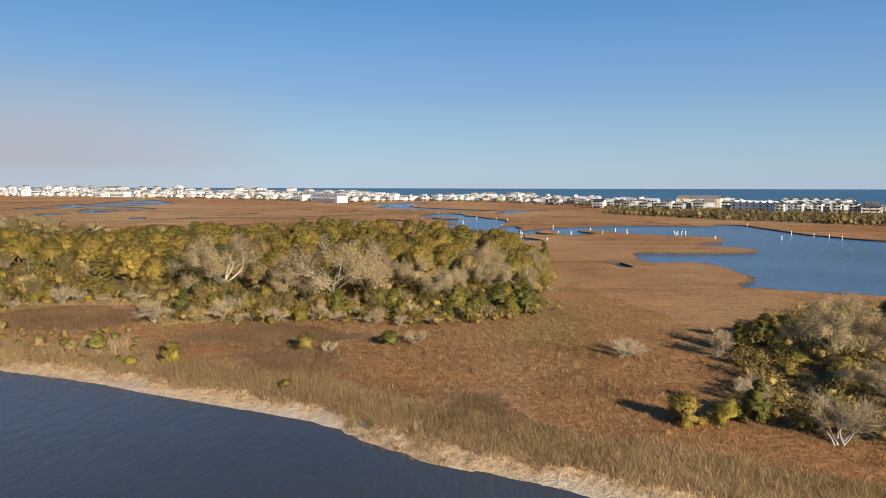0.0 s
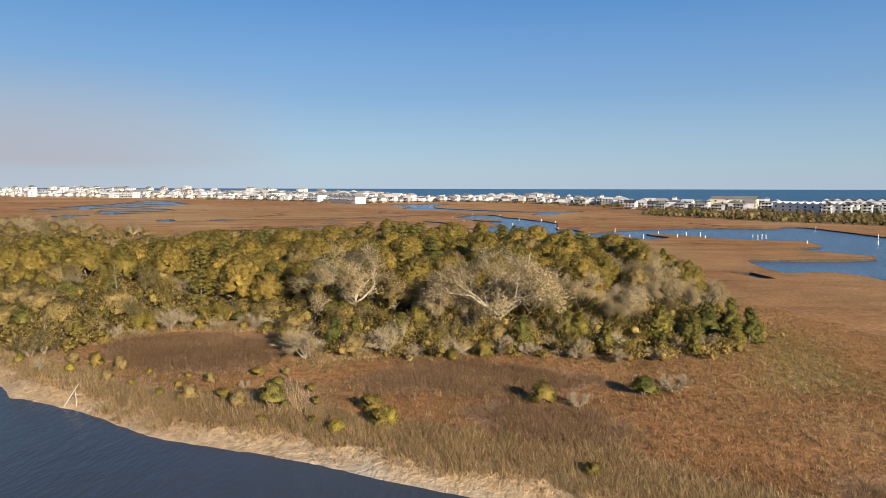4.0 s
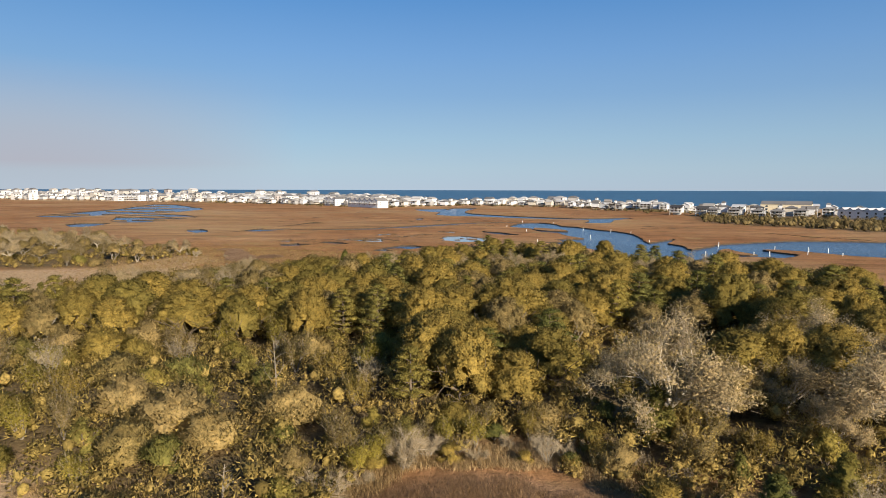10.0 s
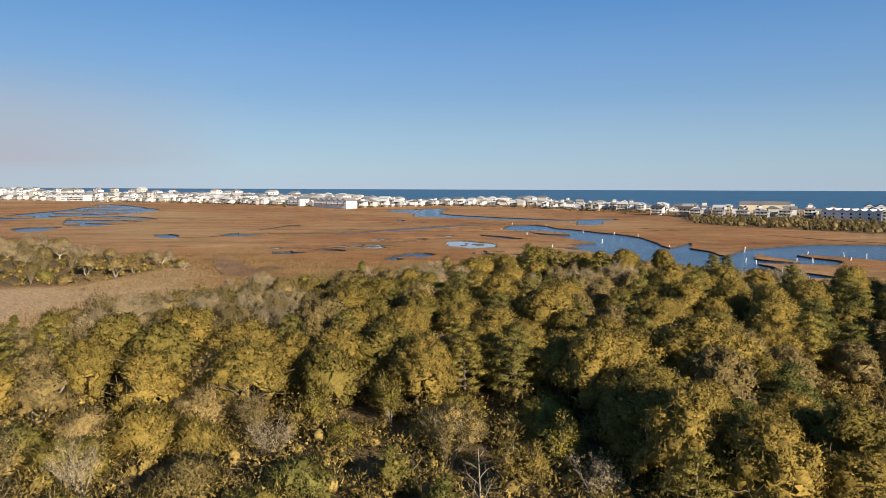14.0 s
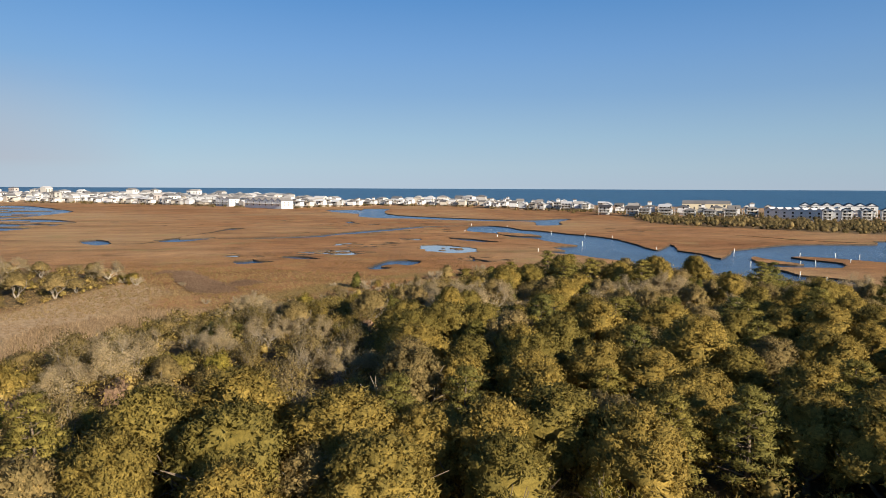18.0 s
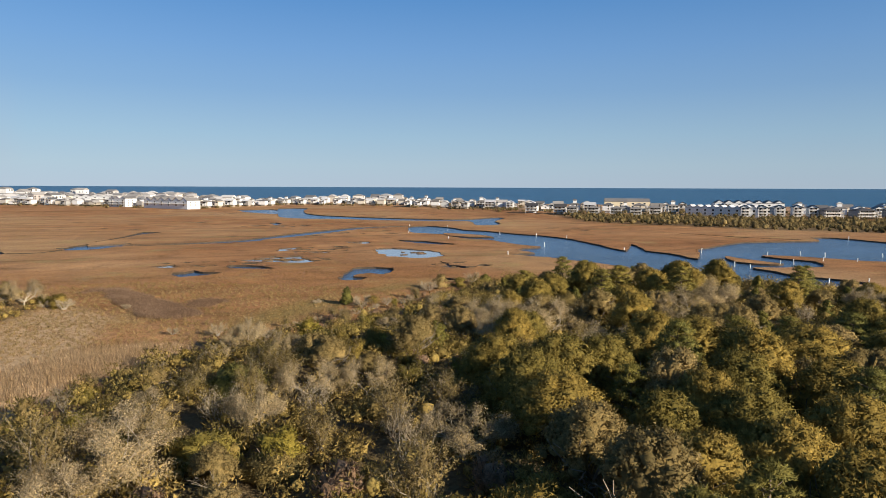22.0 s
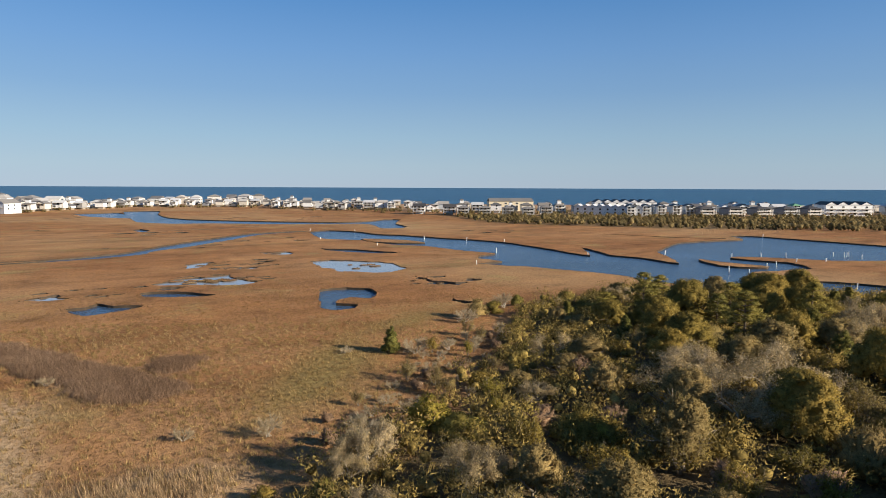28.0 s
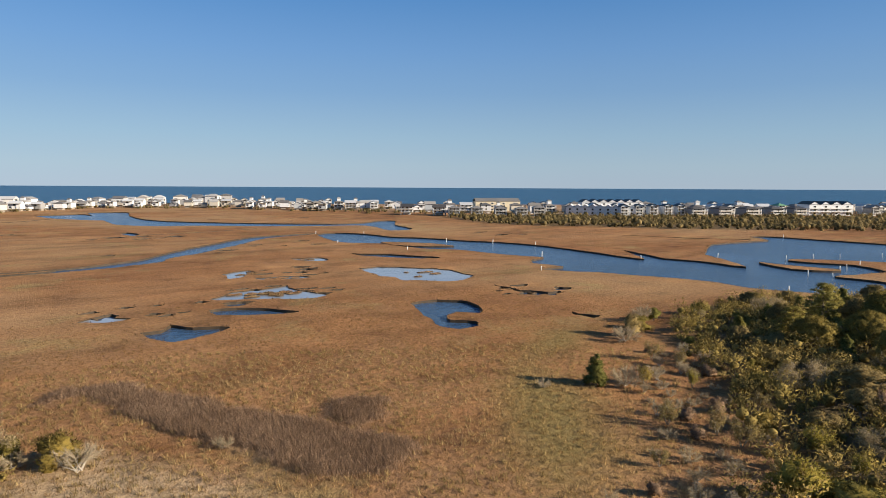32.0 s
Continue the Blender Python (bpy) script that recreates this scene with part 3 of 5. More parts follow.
def box(bm, x0, x1, y0, y1, z0, z1):
    v = [bm.verts.new((x, y, z)) for z in (z0, z1) for y in (y0, y1) for x in (x0, x1)]
    for f in ((0, 2, 3, 1), (4, 5, 7, 6), (0, 1, 5, 4), (2, 6, 7, 3), (0, 4, 6, 2), (1, 3, 7, 5)):
        bm.faces.new([v[i] for i in f])


def boxes(*specs):
    bm = bmesh.new()
    for s in specs:
        box(bm, *s)
    return bm


# ---------------------------------------------------------------- ground
from mathutils import geometry, kdtree


def build_ground():
    pts, edges_ = [], []

    def loop(line, closed):
        s = len(pts)
        pts.extend(map(tuple, line))
        n = len(line)
        edges_.extend((s + i, s + (i + 1) % n) for i in range(n if closed else n - 1))
    loop(LAND, True)
    for w in waters + islets:
        loop(w, True)
    grids = ((-135, 70, 34, 130, 1.25), (-140, 40, 130, 265, 1.7), (-190, 150, 130, 420, 3.6), (-420, 420, 40, 760, 10.0), (-1400, 1400, -200, 1700, 45.0))
    for i, (x0, x1, y0, y1, st) in enumerate(grids):
        gx, gy = np.meshgrid(np.arange(x0, x1, st), np.arange(y0, y1, st))
        g = np.stack([gx.ravel(), gy.ravel()], 1)
        g += rng.uniform(-0.35, 0.35, g.shape) * st
        for j in range(i):
            a0, a1, b0, b1, _ = grids[j]
            g = g[~((g[:, 0] > a0) & (g[:, 0] < a1) & (g[:, 1] > b0) & (g[:, 1] < b1))]
        g = g[inside(g, LAND)]
        g = g[~in_water(g)]
        pts.extend(map(tuple, g))
    v, e, f, _, _, _ = geometry.delaunay_2d_cdt([Vector(p) for p in pts], edges_, [], 0, 1e-4)
    v = np.array([tuple(p) for p in v])
    f = np.array([tuple(t) for t in f if len(t) == 3], int)
    c = v[f].mean(1)
    keep = inside(c, LAND)
    keep[keep] &= ~in_water(c[keep])
    f = f[keep]
    z = land_height(v)
    # directed rim edges of the land
    de = np.concatenate([f[:, [0, 1]], f[:, [1, 2]], f[:, [2, 0]]])
    n = len(v)
    key = de[:, 0].astype(np.int64) * n + de[:, 1]
    rev = de[:, 1].astype(np.int64) * n + de[:, 0]
    rim = de[~np.isin(key, rev)]
    rim_v = np.unique(rim)
    shore_v = np.zeros(n, bool)
    shore_v[rim_v] = dist_line(v[rim_v], shore) < 1.0
    z[rim_v] = np.where(shore_v[rim_v], -0.62, z[rim_v] + 0.05)
    me = mesh_of("ground", np.column_stack([v, z]), f, M_GROUND, True)
    # land cover
    near = (v[:, 1] < 330) & (np.abs(v[:, 0]) < 330)
    cov, cov2 = np.zeros((n, 4)), np.zeros((n, 4))
    cov[:, 3] = cov2[:, 3] = 1
    k = np.nonzero(near)[0]
    q = v[k]
    wob = 1.6 * noise2(q, 0.12, 4.0) + 0.8 * noise2(q, 0.6, 6.0)
    ds = dist_line(q, shore_near)
    sandy = 0.3 + 0.7 * np.maximum(smooth(q[:, 0], -36, -28) * (1 - smooth(q[:, 0], -9, -5)), smooth(q[:, 0], 0, 4))
    cov[k, 0] = (1 - smooth(ds + 1.0 * wob, 1.2, 3.0)) * sandy
    cov[k, 1] = 0.75 * (1 - smooth(ds + wob, 4, 10)) * (ds < 40)
    for poly in REEDS + STRAW:
        cov[k, 1] = np.maximum(cov[k, 1], 0.8 * smooth(sdf(q, poly) + wob, -2, 3))
    for poly in RUSSET:
        cov[k, 2] = np.maximum(cov[k, 2], 0.85 * smooth(sdf(q, poly) + 0.5 * wob, -1.2, 1.8))
    for poly in (HAMMOCK, WEST_THICKET, EAST_THICKET, FRONT_SCRUB):
        cov2[k, 0] = np.maximum(cov2[k, 0], smooth(sdf(q, poly) + wob, -2, 4))
    for poly in MEADOW:
        cov2[k, 1] = np.maximum(cov2[k, 1], 0.8 * smooth(sdf(q, poly) + wob, -3, 4))
    kf = np.nonzero(~near)[0]
    isl = np.concatenate([edge, beach[::-1]])
    cov[kf, 0] = 0.5 * smooth(sdf(v[kf], isl), 120, 170) + 0.25 * smooth(sdf(v[kf], isl), -5, 30)
    cov2[kf, 0] = 0.8 * smooth(sdf(v[kf], BRUSH), -6, 4)
    for nm, arr in (("cover", cov), ("cover_b", cov2)):
        ca = me.color_attributes.new(nm, "FLOAT_COLOR", "POINT")
        ca.data.foreach_set("color", arr.astype(np.float32).ravel())
    ground = tagged(new("ground", me), "russet brown salt marsh with sandy shore", "ground", kind="structure")
    # muddy banks along the creeks and pools
    r = rim[~(shore_v[rim[:, 0]] & shore_v[rim[:, 1]])]
    a, b = r[:, 0], r[:, 1]
    m = len(r)
    top = np.concatenate([np.column_stack([v[a], z[a]]), np.column_stack([v[b], z[b]])])
    low = top.copy()
    low[:, 2] = -1.2
    quads = np.column_stack([np.arange(m) + m, np.arange(m), np.arange(m) + 2 * m, np.arange(m) + 3 * m])
    child("bank", mesh_of("bank", np.concatenate([top, low]), quads, M_BANK), ground, "dark eroded mud bank")
    return v, f, z


gv, gf, gz = build_ground()
tree_of_ground = kdtree.KDTree(len(gv))
for i_, (p_, z_) in enumerate(zip(gv, gz)):
    tree_of_ground.insert((p_[0], p_[1], 0), i_)
tree_of_ground.balance()


def ground_at(x, y):
    near = tree_of_ground.find_n((x, y, 0), 3)
    return sum(gz[i] for _, i, _ in near) / 3



def sheet(name, corners, z, mat, label, category):
    bm = bmesh.new()
    bm.faces.new([bm.verts.new(c if z is None else (*c, z)) for c in corners])
    me = bpy.data.meshes.new(name)
    bm.to_mesh(me)
    bm.free()
    me.materials.append(mat)
    return tagged(new(name, me), label, category, kind="structure")


SPLIT = [(-6500, 900), (-300, 185), (-140, 122), (-100, 104), (-70, 88), (-45, 70), (-20, 58), (0, 47), (30, 31), (95, 16), (200, -18), (600, -142), (2000, -380), (5200, -2270)]
sheet("sound", SPLIT[::-1] + [(-6500, -3000), (5200, -3000)], -0.42, M_SOUND, "dark grey wind-rippled sound water off the beach", "water")
sheet("water", SPLIT + [(5200, -2287), (-6500, 4843)], -0.42, M_WATER, "wind-rippled blue tidal creek water", "water")
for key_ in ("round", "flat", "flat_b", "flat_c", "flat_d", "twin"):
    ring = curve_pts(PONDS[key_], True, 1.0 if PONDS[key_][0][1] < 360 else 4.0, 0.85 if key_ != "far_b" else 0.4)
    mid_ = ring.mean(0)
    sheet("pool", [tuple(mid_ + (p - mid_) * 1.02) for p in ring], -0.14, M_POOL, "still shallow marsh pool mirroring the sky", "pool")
sheet("sea", [(-6500, 4843, -0.42), (5200, -2287, -0.42), (7000, 7000, 15.5), (-2000, 9000, 10.2)], None, M_OCEAN, "blue-green open sea to the horizon", "sea")

# ---------------------------------------------------------------- plants


def tube(V, F, a, b, ra, rb, n=5):
    a, b = np.array(a, float), np.array(b, float)
    d = b - a
    d /= np.linalg.norm(d) + 1e-9
    u = np.cross(d, (0.3, 0.9, 0.2))
    u /= np.linalg.norm(u) + 1e-9
    w = np.cross(d, u)
    s = len(V)
    for c, r in ((a, ra), (b, rb)):
        for i in range(n):
            q = 6.2832 * i / n
            V.append(c + r * (math.cos(q) * u + math.sin(q) * w))
    for i in range(n):
        j = (i + 1) % n
        F.append((s + i, s + j, s + n + j, s + n + i))


def limbs(g, base, heading, length, radius, depth, V, F, tips, spread=0.7, rise=0.25, kids=3, droop=0.0):
    """A tapering limb in three bends, with smaller limbs off it."""
    p, d, r = np.array(base, float), np.array(heading, float), radius
    d /= np.linalg.norm(d)
    for k in range(3):
        d2 = d + g.normal(0, 0.16, 3) + (0, 0, rise * 0.3 - droop * 0.3)
        d2 /= np.linalg.norm(d2)
        q = p + d2 * length / 3
        r2 = r * 0.8
        tube(V, F, p, q, r, r2, 5 if depth else 3)
        if depth == 0 or k:
            tips.append((q, d2, r2))
        if depth and k:
            for _ in range(kids if k == 2 else kids - 1):
                side = g.normal(0, 1, 3)
                side -= d2 * (side @ d2)
                side /= np.linalg.norm(side) + 1e-9
                h = d2 + side * spread * g.uniform(0.7, 1.3) + (0, 0, rise)
                limbs(g, q, h, length * g.uniform(0.55, 0.75), r2 * 0.62, depth - 1, V, F, tips, spread, rise, kids, droop)
        p, d, r = q, d2, r2


def core_shape(level):
    """A small ball, the dense body of a leaf clump."""
    bm = bmesh.new()
    bmesh.ops.create_icosphere(bm, subdivisions=level, radius=1.0)
    v = np.array([tuple(p.co) for p in bm.verts])
    f = np.array([[q.index for q in p.verts] for p in bm.faces])
    bm.free()
    return v, f


CORES = {1: core_shape(1), 2: core_shape(2)}


def unit(a):
    return a / (np.linalg.norm(a, axis=1, keepdims=True) + 1e-9)


def leaves(g, centres, radii, n, size, flat=0.8, under=-0.35, core=1, needle=0.0, fill=0.66, mid=None, jitter=0.6, soft=0.3):
    """Leaf clumps: a dense heart to each under many small leaves, which take the light as the clump's round does."""
    c, r = np.asarray(centres, float), np.asarray(radii, float)
    C, R = np.repeat(c, n, 0), np.repeat(r, n)[:, None]
    m = len(C)
    d = unit(g.normal(0, 1, (m, 3)))
    w = np.zeros((m, 3))
    if mid is not None:
        w = unit(C - np.asarray(mid, float))
        back = np.minimum((d * w).sum(1, keepdims=True) + 0.15, 0)
        d = unit(d - 2 * back * w)
    low = d[:, 2] < under
    d[low, 2] *= -1
    P = C + d * R * (0.6 + 0.55 * g.random((m, 1))) * (1, 1, flat)
    N = unit(d + 0.6 * w + (0, 0, 0.25) + g.normal(0, soft, (m, 3)))
    G = unit(N + g.normal(0, jitter, (m, 3)))
    u = unit(np.cross(G, g.normal(0, 1, (m, 3))))
    v = np.cross(G, u)
    s = size * g.uniform(0.6, 1.5, (m, 1))
    wide, long_ = np.full((m, 1), 0.6), np.full((m, 1), 1.0)
    if needle:
        k = g.random(m) < needle
        v[k] = unit(d[k] + g.normal(0, 0.5, (k.sum(), 3)) + (0, 0, 0.35))
        u[k] = unit(np.cross(v[k], N[k]))
        wide[k], long_[k] = 0.26, 2.1
    V = np.stack([P - u * s * wide - v * s * 0.5, P + u * s * wide - v * s * 0.4, P + v * s * long_], 1).reshape(-1, 3)
    F = np.arange(len(V)).reshape(-1, 3)
    NN = np.repeat(N, 3, 0)
    if core:
        kv, kf = CORES[core]
        cv = c[:, None, :] + kv[None] * (r[:, None, None] * fill) * g.uniform(0.8, 1.15, (len(c), len(kv), 1)) * (1, 1, flat)
        cf = kf[None] + (np.arange(len(c)) * len(kv))[:, None, None] + len(V)
        cn = np.broadcast_to(kv[None] + (0, 0, 0.2), cv.shape)
        if mid is not None:
            cn = cn + 0.6 * unit(c - np.asarray(mid, float))[:, None, :]
        V, F, NN = np.concatenate([V, cv.reshape(-1, 3)]), np.concatenate([F, cf.reshape(-1, 3)]), np.concatenate([NN, unit(cn.reshape(-1, 3))])
    return V, F, NN


SHELLS = {3: core_shape(3), 4: core_shape(4)}


def crown_shell(g, c, rr, mid, n, size, low=0.0, ragged=0.20, inner=0.5, level=4, needle=0.25, fill=0.6):
    """A closed billowing crown: the hull of many leaf clumps seen from its middle, covered with small leaf sprays."""
    c, rr, mid = np.asarray(c, float), np.asarray(rr, float), np.asarray(mid, float)
    d, f = SHELLS[level]
    rel = c - mid

    def reach(q):
        along = q @ rel.T
        off = (rel ** 2).sum(1)[None] - along ** 2
        k = rr[None] ** 2 - off
        return np.max(np.where(k > 0, along + np.sqrt(np.maximum(k, 0)), inner * rr.mean()), 1)
    V = mid + d * (reach(d) * g.uniform(0.74 - ragged * 0.5, 0.74 + ragged * 0.5, len(d)))[:, None]
    V[:, 2] = np.maximum(V[:, 2], low)
    LV, LF, LN = leaves(g, c, rr, max(8, n // len(c)), size, 0.9, -0.5, 1, needle, fill, mid)
    LV[:, 2] = np.maximum(LV[:, 2], low - 0.1)
    return np.concatenate([V, LV]), np.concatenate([f, LF + len(V)]), np.concatenate([unit(d + (0, 0, 0.2)), LN])


def slivers(g, P, D, length, width):
    """Bare twigs: thin tapering three-sided needles, drawn as single blades."""
    D = D / (np.linalg.norm(D, axis=1, keepdims=True) + 1e-9)
    s = np.cross(D, g.normal(0, 1, D.shape))
    s /= np.linalg.norm(s, axis=1, keepdims=True) + 1e-9
    L = length * g.uniform(0.5, 1.3, (len(P), 1))
    V = np.stack([P - s * width, P + s * width, P + D * L], 1).reshape(-1, 3)
    return V, np.arange(len(V)).reshape(-1, 3)


def plant(name, label, category, wood, V, F, crown=None, crown_mat=None, crown_name="crown", stem="trunk"):
    ob = tagged(new(name), label, category)
    if len(V):
        child(stem, mesh_of(stem, V, F, wood, True), ob)
    if crown is not None:
        child(crown_name, mesh_of(crown_name, crown[0], crown[1], crown_mat, True, crown[2]), ob)
    return ob


def broadleaf(seed, name, label, h, r, mat, wood=BARK, lobes=66, per=108, size=0.12, base=0.2, trunks=1, category="tree"):
    """A round-headed tree: trunk, limbs and a billowing crown of leaf clumps."""
    g = np.random.default_rng(seed)
    V, F, tips = [], [], []
    for k in range(trunks):
        a = g.uniform(0, 6.28)
        lean = np.array([math.cos(a), math.sin(a), 0]) * (0.12 if trunks == 1 else 0.45)
        tube(V, F, (0, 0, -0.3), (0, 0, h * base * 0.6) + lean * h * 0.2, 0.045 * h, 0.032 * h, 6)
        for _ in range(5 if trunks == 1 else 3):
            b = g.uniform(0, 6.28)
            limbs(g, (0, 0, h * base * 0.6) + lean * h * 0.2, np.array([math.cos(b), math.sin(b), g.uniform(0.5, 1.3)]) + lean, h * 0.42, 0.024 * h, 1, V, F, tips, 0.8, 0.2, 2)
    c, rr = [], []
    for i in range(lobes):
        z = g.uniform(0.05, 1.0) ** 0.8
        a = 2.4 * i + g.uniform(-0.4, 0.4)
        q = math.sqrt(max(0.02, 1 - (z * 0.98) ** 2)) * g.uniform(0.72, 1.05)
        s = r * g.uniform(0.15, 0.30)
        c.append((math.cos(a) * q * (r - s * 0.5), math.sin(a) * q * (r - s * 0.5), h * base + (h * (1 - base) - s) * z))
        rr.append(s)
    return plant(name, label, category, wood, V, F, crown_shell(g, c, rr, (0, 0, h * base + 0.3 * h * (1 - base)), per * lobes, size), mat)


def pine(seed, h, r, mat, label, layers=9, per=74, size=0.115, name="pine_tree"):
    """A pine: straight stem, level whorls of limbs that end in needle tufts."""
    g = np.random.default_rng(seed)
    V, F, tips = [], [], []
    tube(V, F, (0, 0, -0.3), (0, 0, h * 0.5), 0.026 * h, 0.018 * h, 6)
    tube(V, F, (0, 0, h * 0.5), (0.1, 0, h * 0.97), 0.018 * h, 0.006 * h, 5)
    c, rr = [], []
    for i in range(layers):
        u = i / (layers - 1)
        z = h * (0.22 + 0.72 * u)
        reach = r * (1.0 - 0.75 * u ** 1.5) * g.uniform(0.8, 1.1)
        k = 6 if u < 0.7 else 4
        a0 = g.uniform(0, 6.28)
        for j in range(k):
            a = a0 + 6.2832 * j / k + g.uniform(-0.3, 0.3)
            e = np.array([math.cos(a) * reach, math.sin(a) * reach, z + reach * g.uniform(0.05, 0.3)])
            tube(V, F, (0, 0, z - 0.2), e, 0.008 * h, 0.003 * h, 4)
            for w in (1.0, 0.6):
                if w < 0.6 and u > 0.7:
                    continue
                c.append(e * (w, w, 0) + (0, 0, z + (e[2] - z) * w) + g.normal(0, 0.18, 3))
                rr.append(g.uniform(0.5, 0.85) * (0.8 + 0.06 * h) * 0.8)
    c.append((0.1, 0, h))
    rr.append(0.45)
    return plant(name, label, "tree", BARK, V, F, leaves(g, c, rr, per, size, 0.48, -0.5, 1, 0.6, 0.5, (0, 0, h * 0.45)), mat)


def cedar(seed, h, r, mat, label, name="cedar_tree"):
    """A dense, pointed evergreen with ragged tiers down to the ground."""
    g = np.random.default_rng(seed)
    V, F = [], []
    tube(V, F, (0, 0, -0.3), (0, 0, h * 0.9), 0.03 * h, 0.006 * h, 6)
    c, rr = [], []
    for i in range(64):
        z = g.uniform(0.06, 0.95)
        a = 2.4 * i
        q = r * (1 - z) ** 0.7 * g.uniform(0.6, 1.0)
        c.append((math.cos(a) * q, math.sin(a) * q, h * z))
        rr.append(r * 0.26 * (1.15 - 0.6 * z))
    return plant(name, label, "tree", BARK, V, F, crown_shell(g, c, rr, (0, 0, h * 0.36), 4200, 0.1, 0.05, 0.22, needle=0.5), mat)


def bare_oak(seed, h, r, label, leaf=L_OAK, leafy_share=1.0, name="bare_oak", twigs=1700, lean=(0, 0)):
    """A low spreading oak: pale crooked limbs under a wide dome of fine twigs and thin tan leaf."""
    g = np.random.default_rng(seed)
    V, F, tips = [], [], []
    fork = np.array([lean[0], lean[1], h * 0.17])
    tube(V, F, (0, 0, -0.4), fork * (0.5, 0.5, 0.55), 0.034 * h, 0.03 * h, 7)
    tube(V, F, fork * (0.5, 0.5, 0.55), fork, 0.03 * h, 0.026 * h, 7)
    k = 7
    for i in range(k):
        a = 6.2832 * i / k + g.uniform(-0.3, 0.3)
        limbs(g, fork, (math.cos(a), math.sin(a), g.uniform(0.5, 1.4)), r * 0.68, 0.021 * h, 2, V, F, tips, 0.8, 0.16, 2)
    P = np.array([t[0] for t in tips])
    D = np.array([t[1] for t in tips])
    idx = g.integers(0, len(P), twigs)
    tv, tf = slivers(g, P[idx] + g.normal(0, 0.2, (twigs, 3)), D[idx] + g.normal(0, 0.9, (twigs, 3)) + (0, 0, 0.25), 0.6, 0.015)
    ob = plant(name, label, "tree", BARK_PALE, V, F)
    tagged(child("branchwork", mesh_of("branchwork", tv, tf, L_PALE), ob), kind="stuff")
    m = int(len(P) * leafy_share)
    if m:
        pick = g.choice(len(P), m, replace=False)
        lv, lf, ln = leaves(g, P[pick] + D[pick] * 0.25, np.full(m, 0.72), max(12, int(11000 * leafy_share / m)), 0.08, 0.75, -0.4, 0, 0.4, mid=(0, 0, h * 0.3))
        child("crown", mesh_of("crown", lv, lf, leaf, True, ln), ob)
    return ob


def shrub(seed, h, r, mat, label, lobes=14, per=140, size=0.08, name="shrub", flat=0.9):
    g = np.random.default_rng(seed)
    V, F, tips = [], [], []
    for _ in range(5):
        a = g.uniform(0, 6.28)
        limbs(g, (0, 0, -0.15), (math.cos(a) * 0.5, math.sin(a) * 0.5, 1), h * 0.75, 0.03 * h, 0, V, F, tips)
    c, rr = [], []
    for i in range(lobes):
        z = g.uniform(0.12, 1.0)
        a = 2.4 * i + g.uniform(-0.4, 0.4)
        q = math.sqrt(max(0.03, 1 - z * z)) * g.uniform(0.5, 1.0)
        s = r * g.uniform(0.22, 0.42)
        c.append((math.cos(a) * q * (r - s * 0.4), math.sin(a) * q * (r - s * 0.4), max(s * 0.5, (h - s) * z)))
        rr.append(s)
    return plant(name, label, "shrub", BARK, V, F, crown_shell(g, c, rr, (0, 0, h * 0.25), int(per * lobes), size, 0.0, 0.5, level=3, needle=0.6, fill=0.4), mat, "foliage", "stem")


def dead_shrub(seed, h, r, label, wood=BARK_DEAD, twigs=1700, name="dead_shrub", mat=L_PALE):
    """A bleached, leafless bush: crooked stems and a haze of twigs."""
    g = np.random.default_rng(seed)
    V, F, tips = [], [], []
    for _ in range(9):
        a = g.uniform(0, 6.28)
        limbs(g, (g.normal(0, 0.15), g.normal(0, 0.15), -0.1), (math.cos(a) * r / h, math.sin(a) * r / h, 0.9), h * 0.62, 0.02 * h + 0.01, 1, V, F, tips, 0.8, 0.15, 2)
    P = np.array([t[0] for t in tips])
    D = np.array([t[1] for t in tips])
    idx = g.integers(0, len(P), twigs)
    tv, tf = slivers(g, P[idx] + g.normal(0, 0.06, (twigs, 3)), D[idx] + g.normal(0, 0.6, (twigs, 3)), 0.42 * h / 2 + 0.15, 0.012)
    ob = plant(name, label, "shrub", wood, V, F, stem="stem")
    tagged(child("branchwork", mesh_of("branchwork", tv, tf, mat), ob), kind="stuff")
    return ob


def thin_shrub(seed, h, r, mat, label, n=1300, size=0.085, name="twiggy_bush", wood=BARK_GREY, core=0):
    """An upright half-bare bush: many crooked stems, twigs between, and loose sprays of leaf on the ends."""
    g = np.random.default_rng(seed)
    V, F, tips = [], [], []
    for _ in range(8):
        a, q = g.uniform(0, 6.28), math.sqrt(g.random()) * r * 0.04
        limbs(g, (math.cos(a) * q, math.sin(a) * q, -0.1), (math.cos(a) * r / h * 0.8, math.sin(a) * r / h * 0.8, 1.0), h * g.uniform(0.5, 0.75), 0.013 * h + 0.008, 1, V, F, tips, 0.6, 0.3, 2)
    P, D = np.array([t[0] for t in tips]), np.array([t[1] for t in tips])
    ob = plant(name, label, "shrub", wood, V, F, stem="stem")
    idx = g.integers(0, len(P), 350)
    tv, tf = slivers(g, P[idx] + g.normal(0, 0.08, (350, 3)), D[idx] + g.normal(0, 0.6, (350, 3)) + (0, 0, 0.3), 0.5, 0.012)
    tagged(child("branchwork", mesh_of("branchwork", tv, tf, L_PALE), ob), kind="stuff")
    P = P[g.random(len(P)) < 0.75]
    lv, lf, ln = leaves(g, P, g.uniform(0.22, 0.5, len(P)) * (0.6 + 0.2 * h), max(8, int(2.3 * n / len(P))), size, 1.25, -0.5, core, 0.6, 0.6, (0, 0, h * 0.3))
    child("foliage", mesh_of("foliage", lv, lf, mat, True, ln), ob)
    return ob


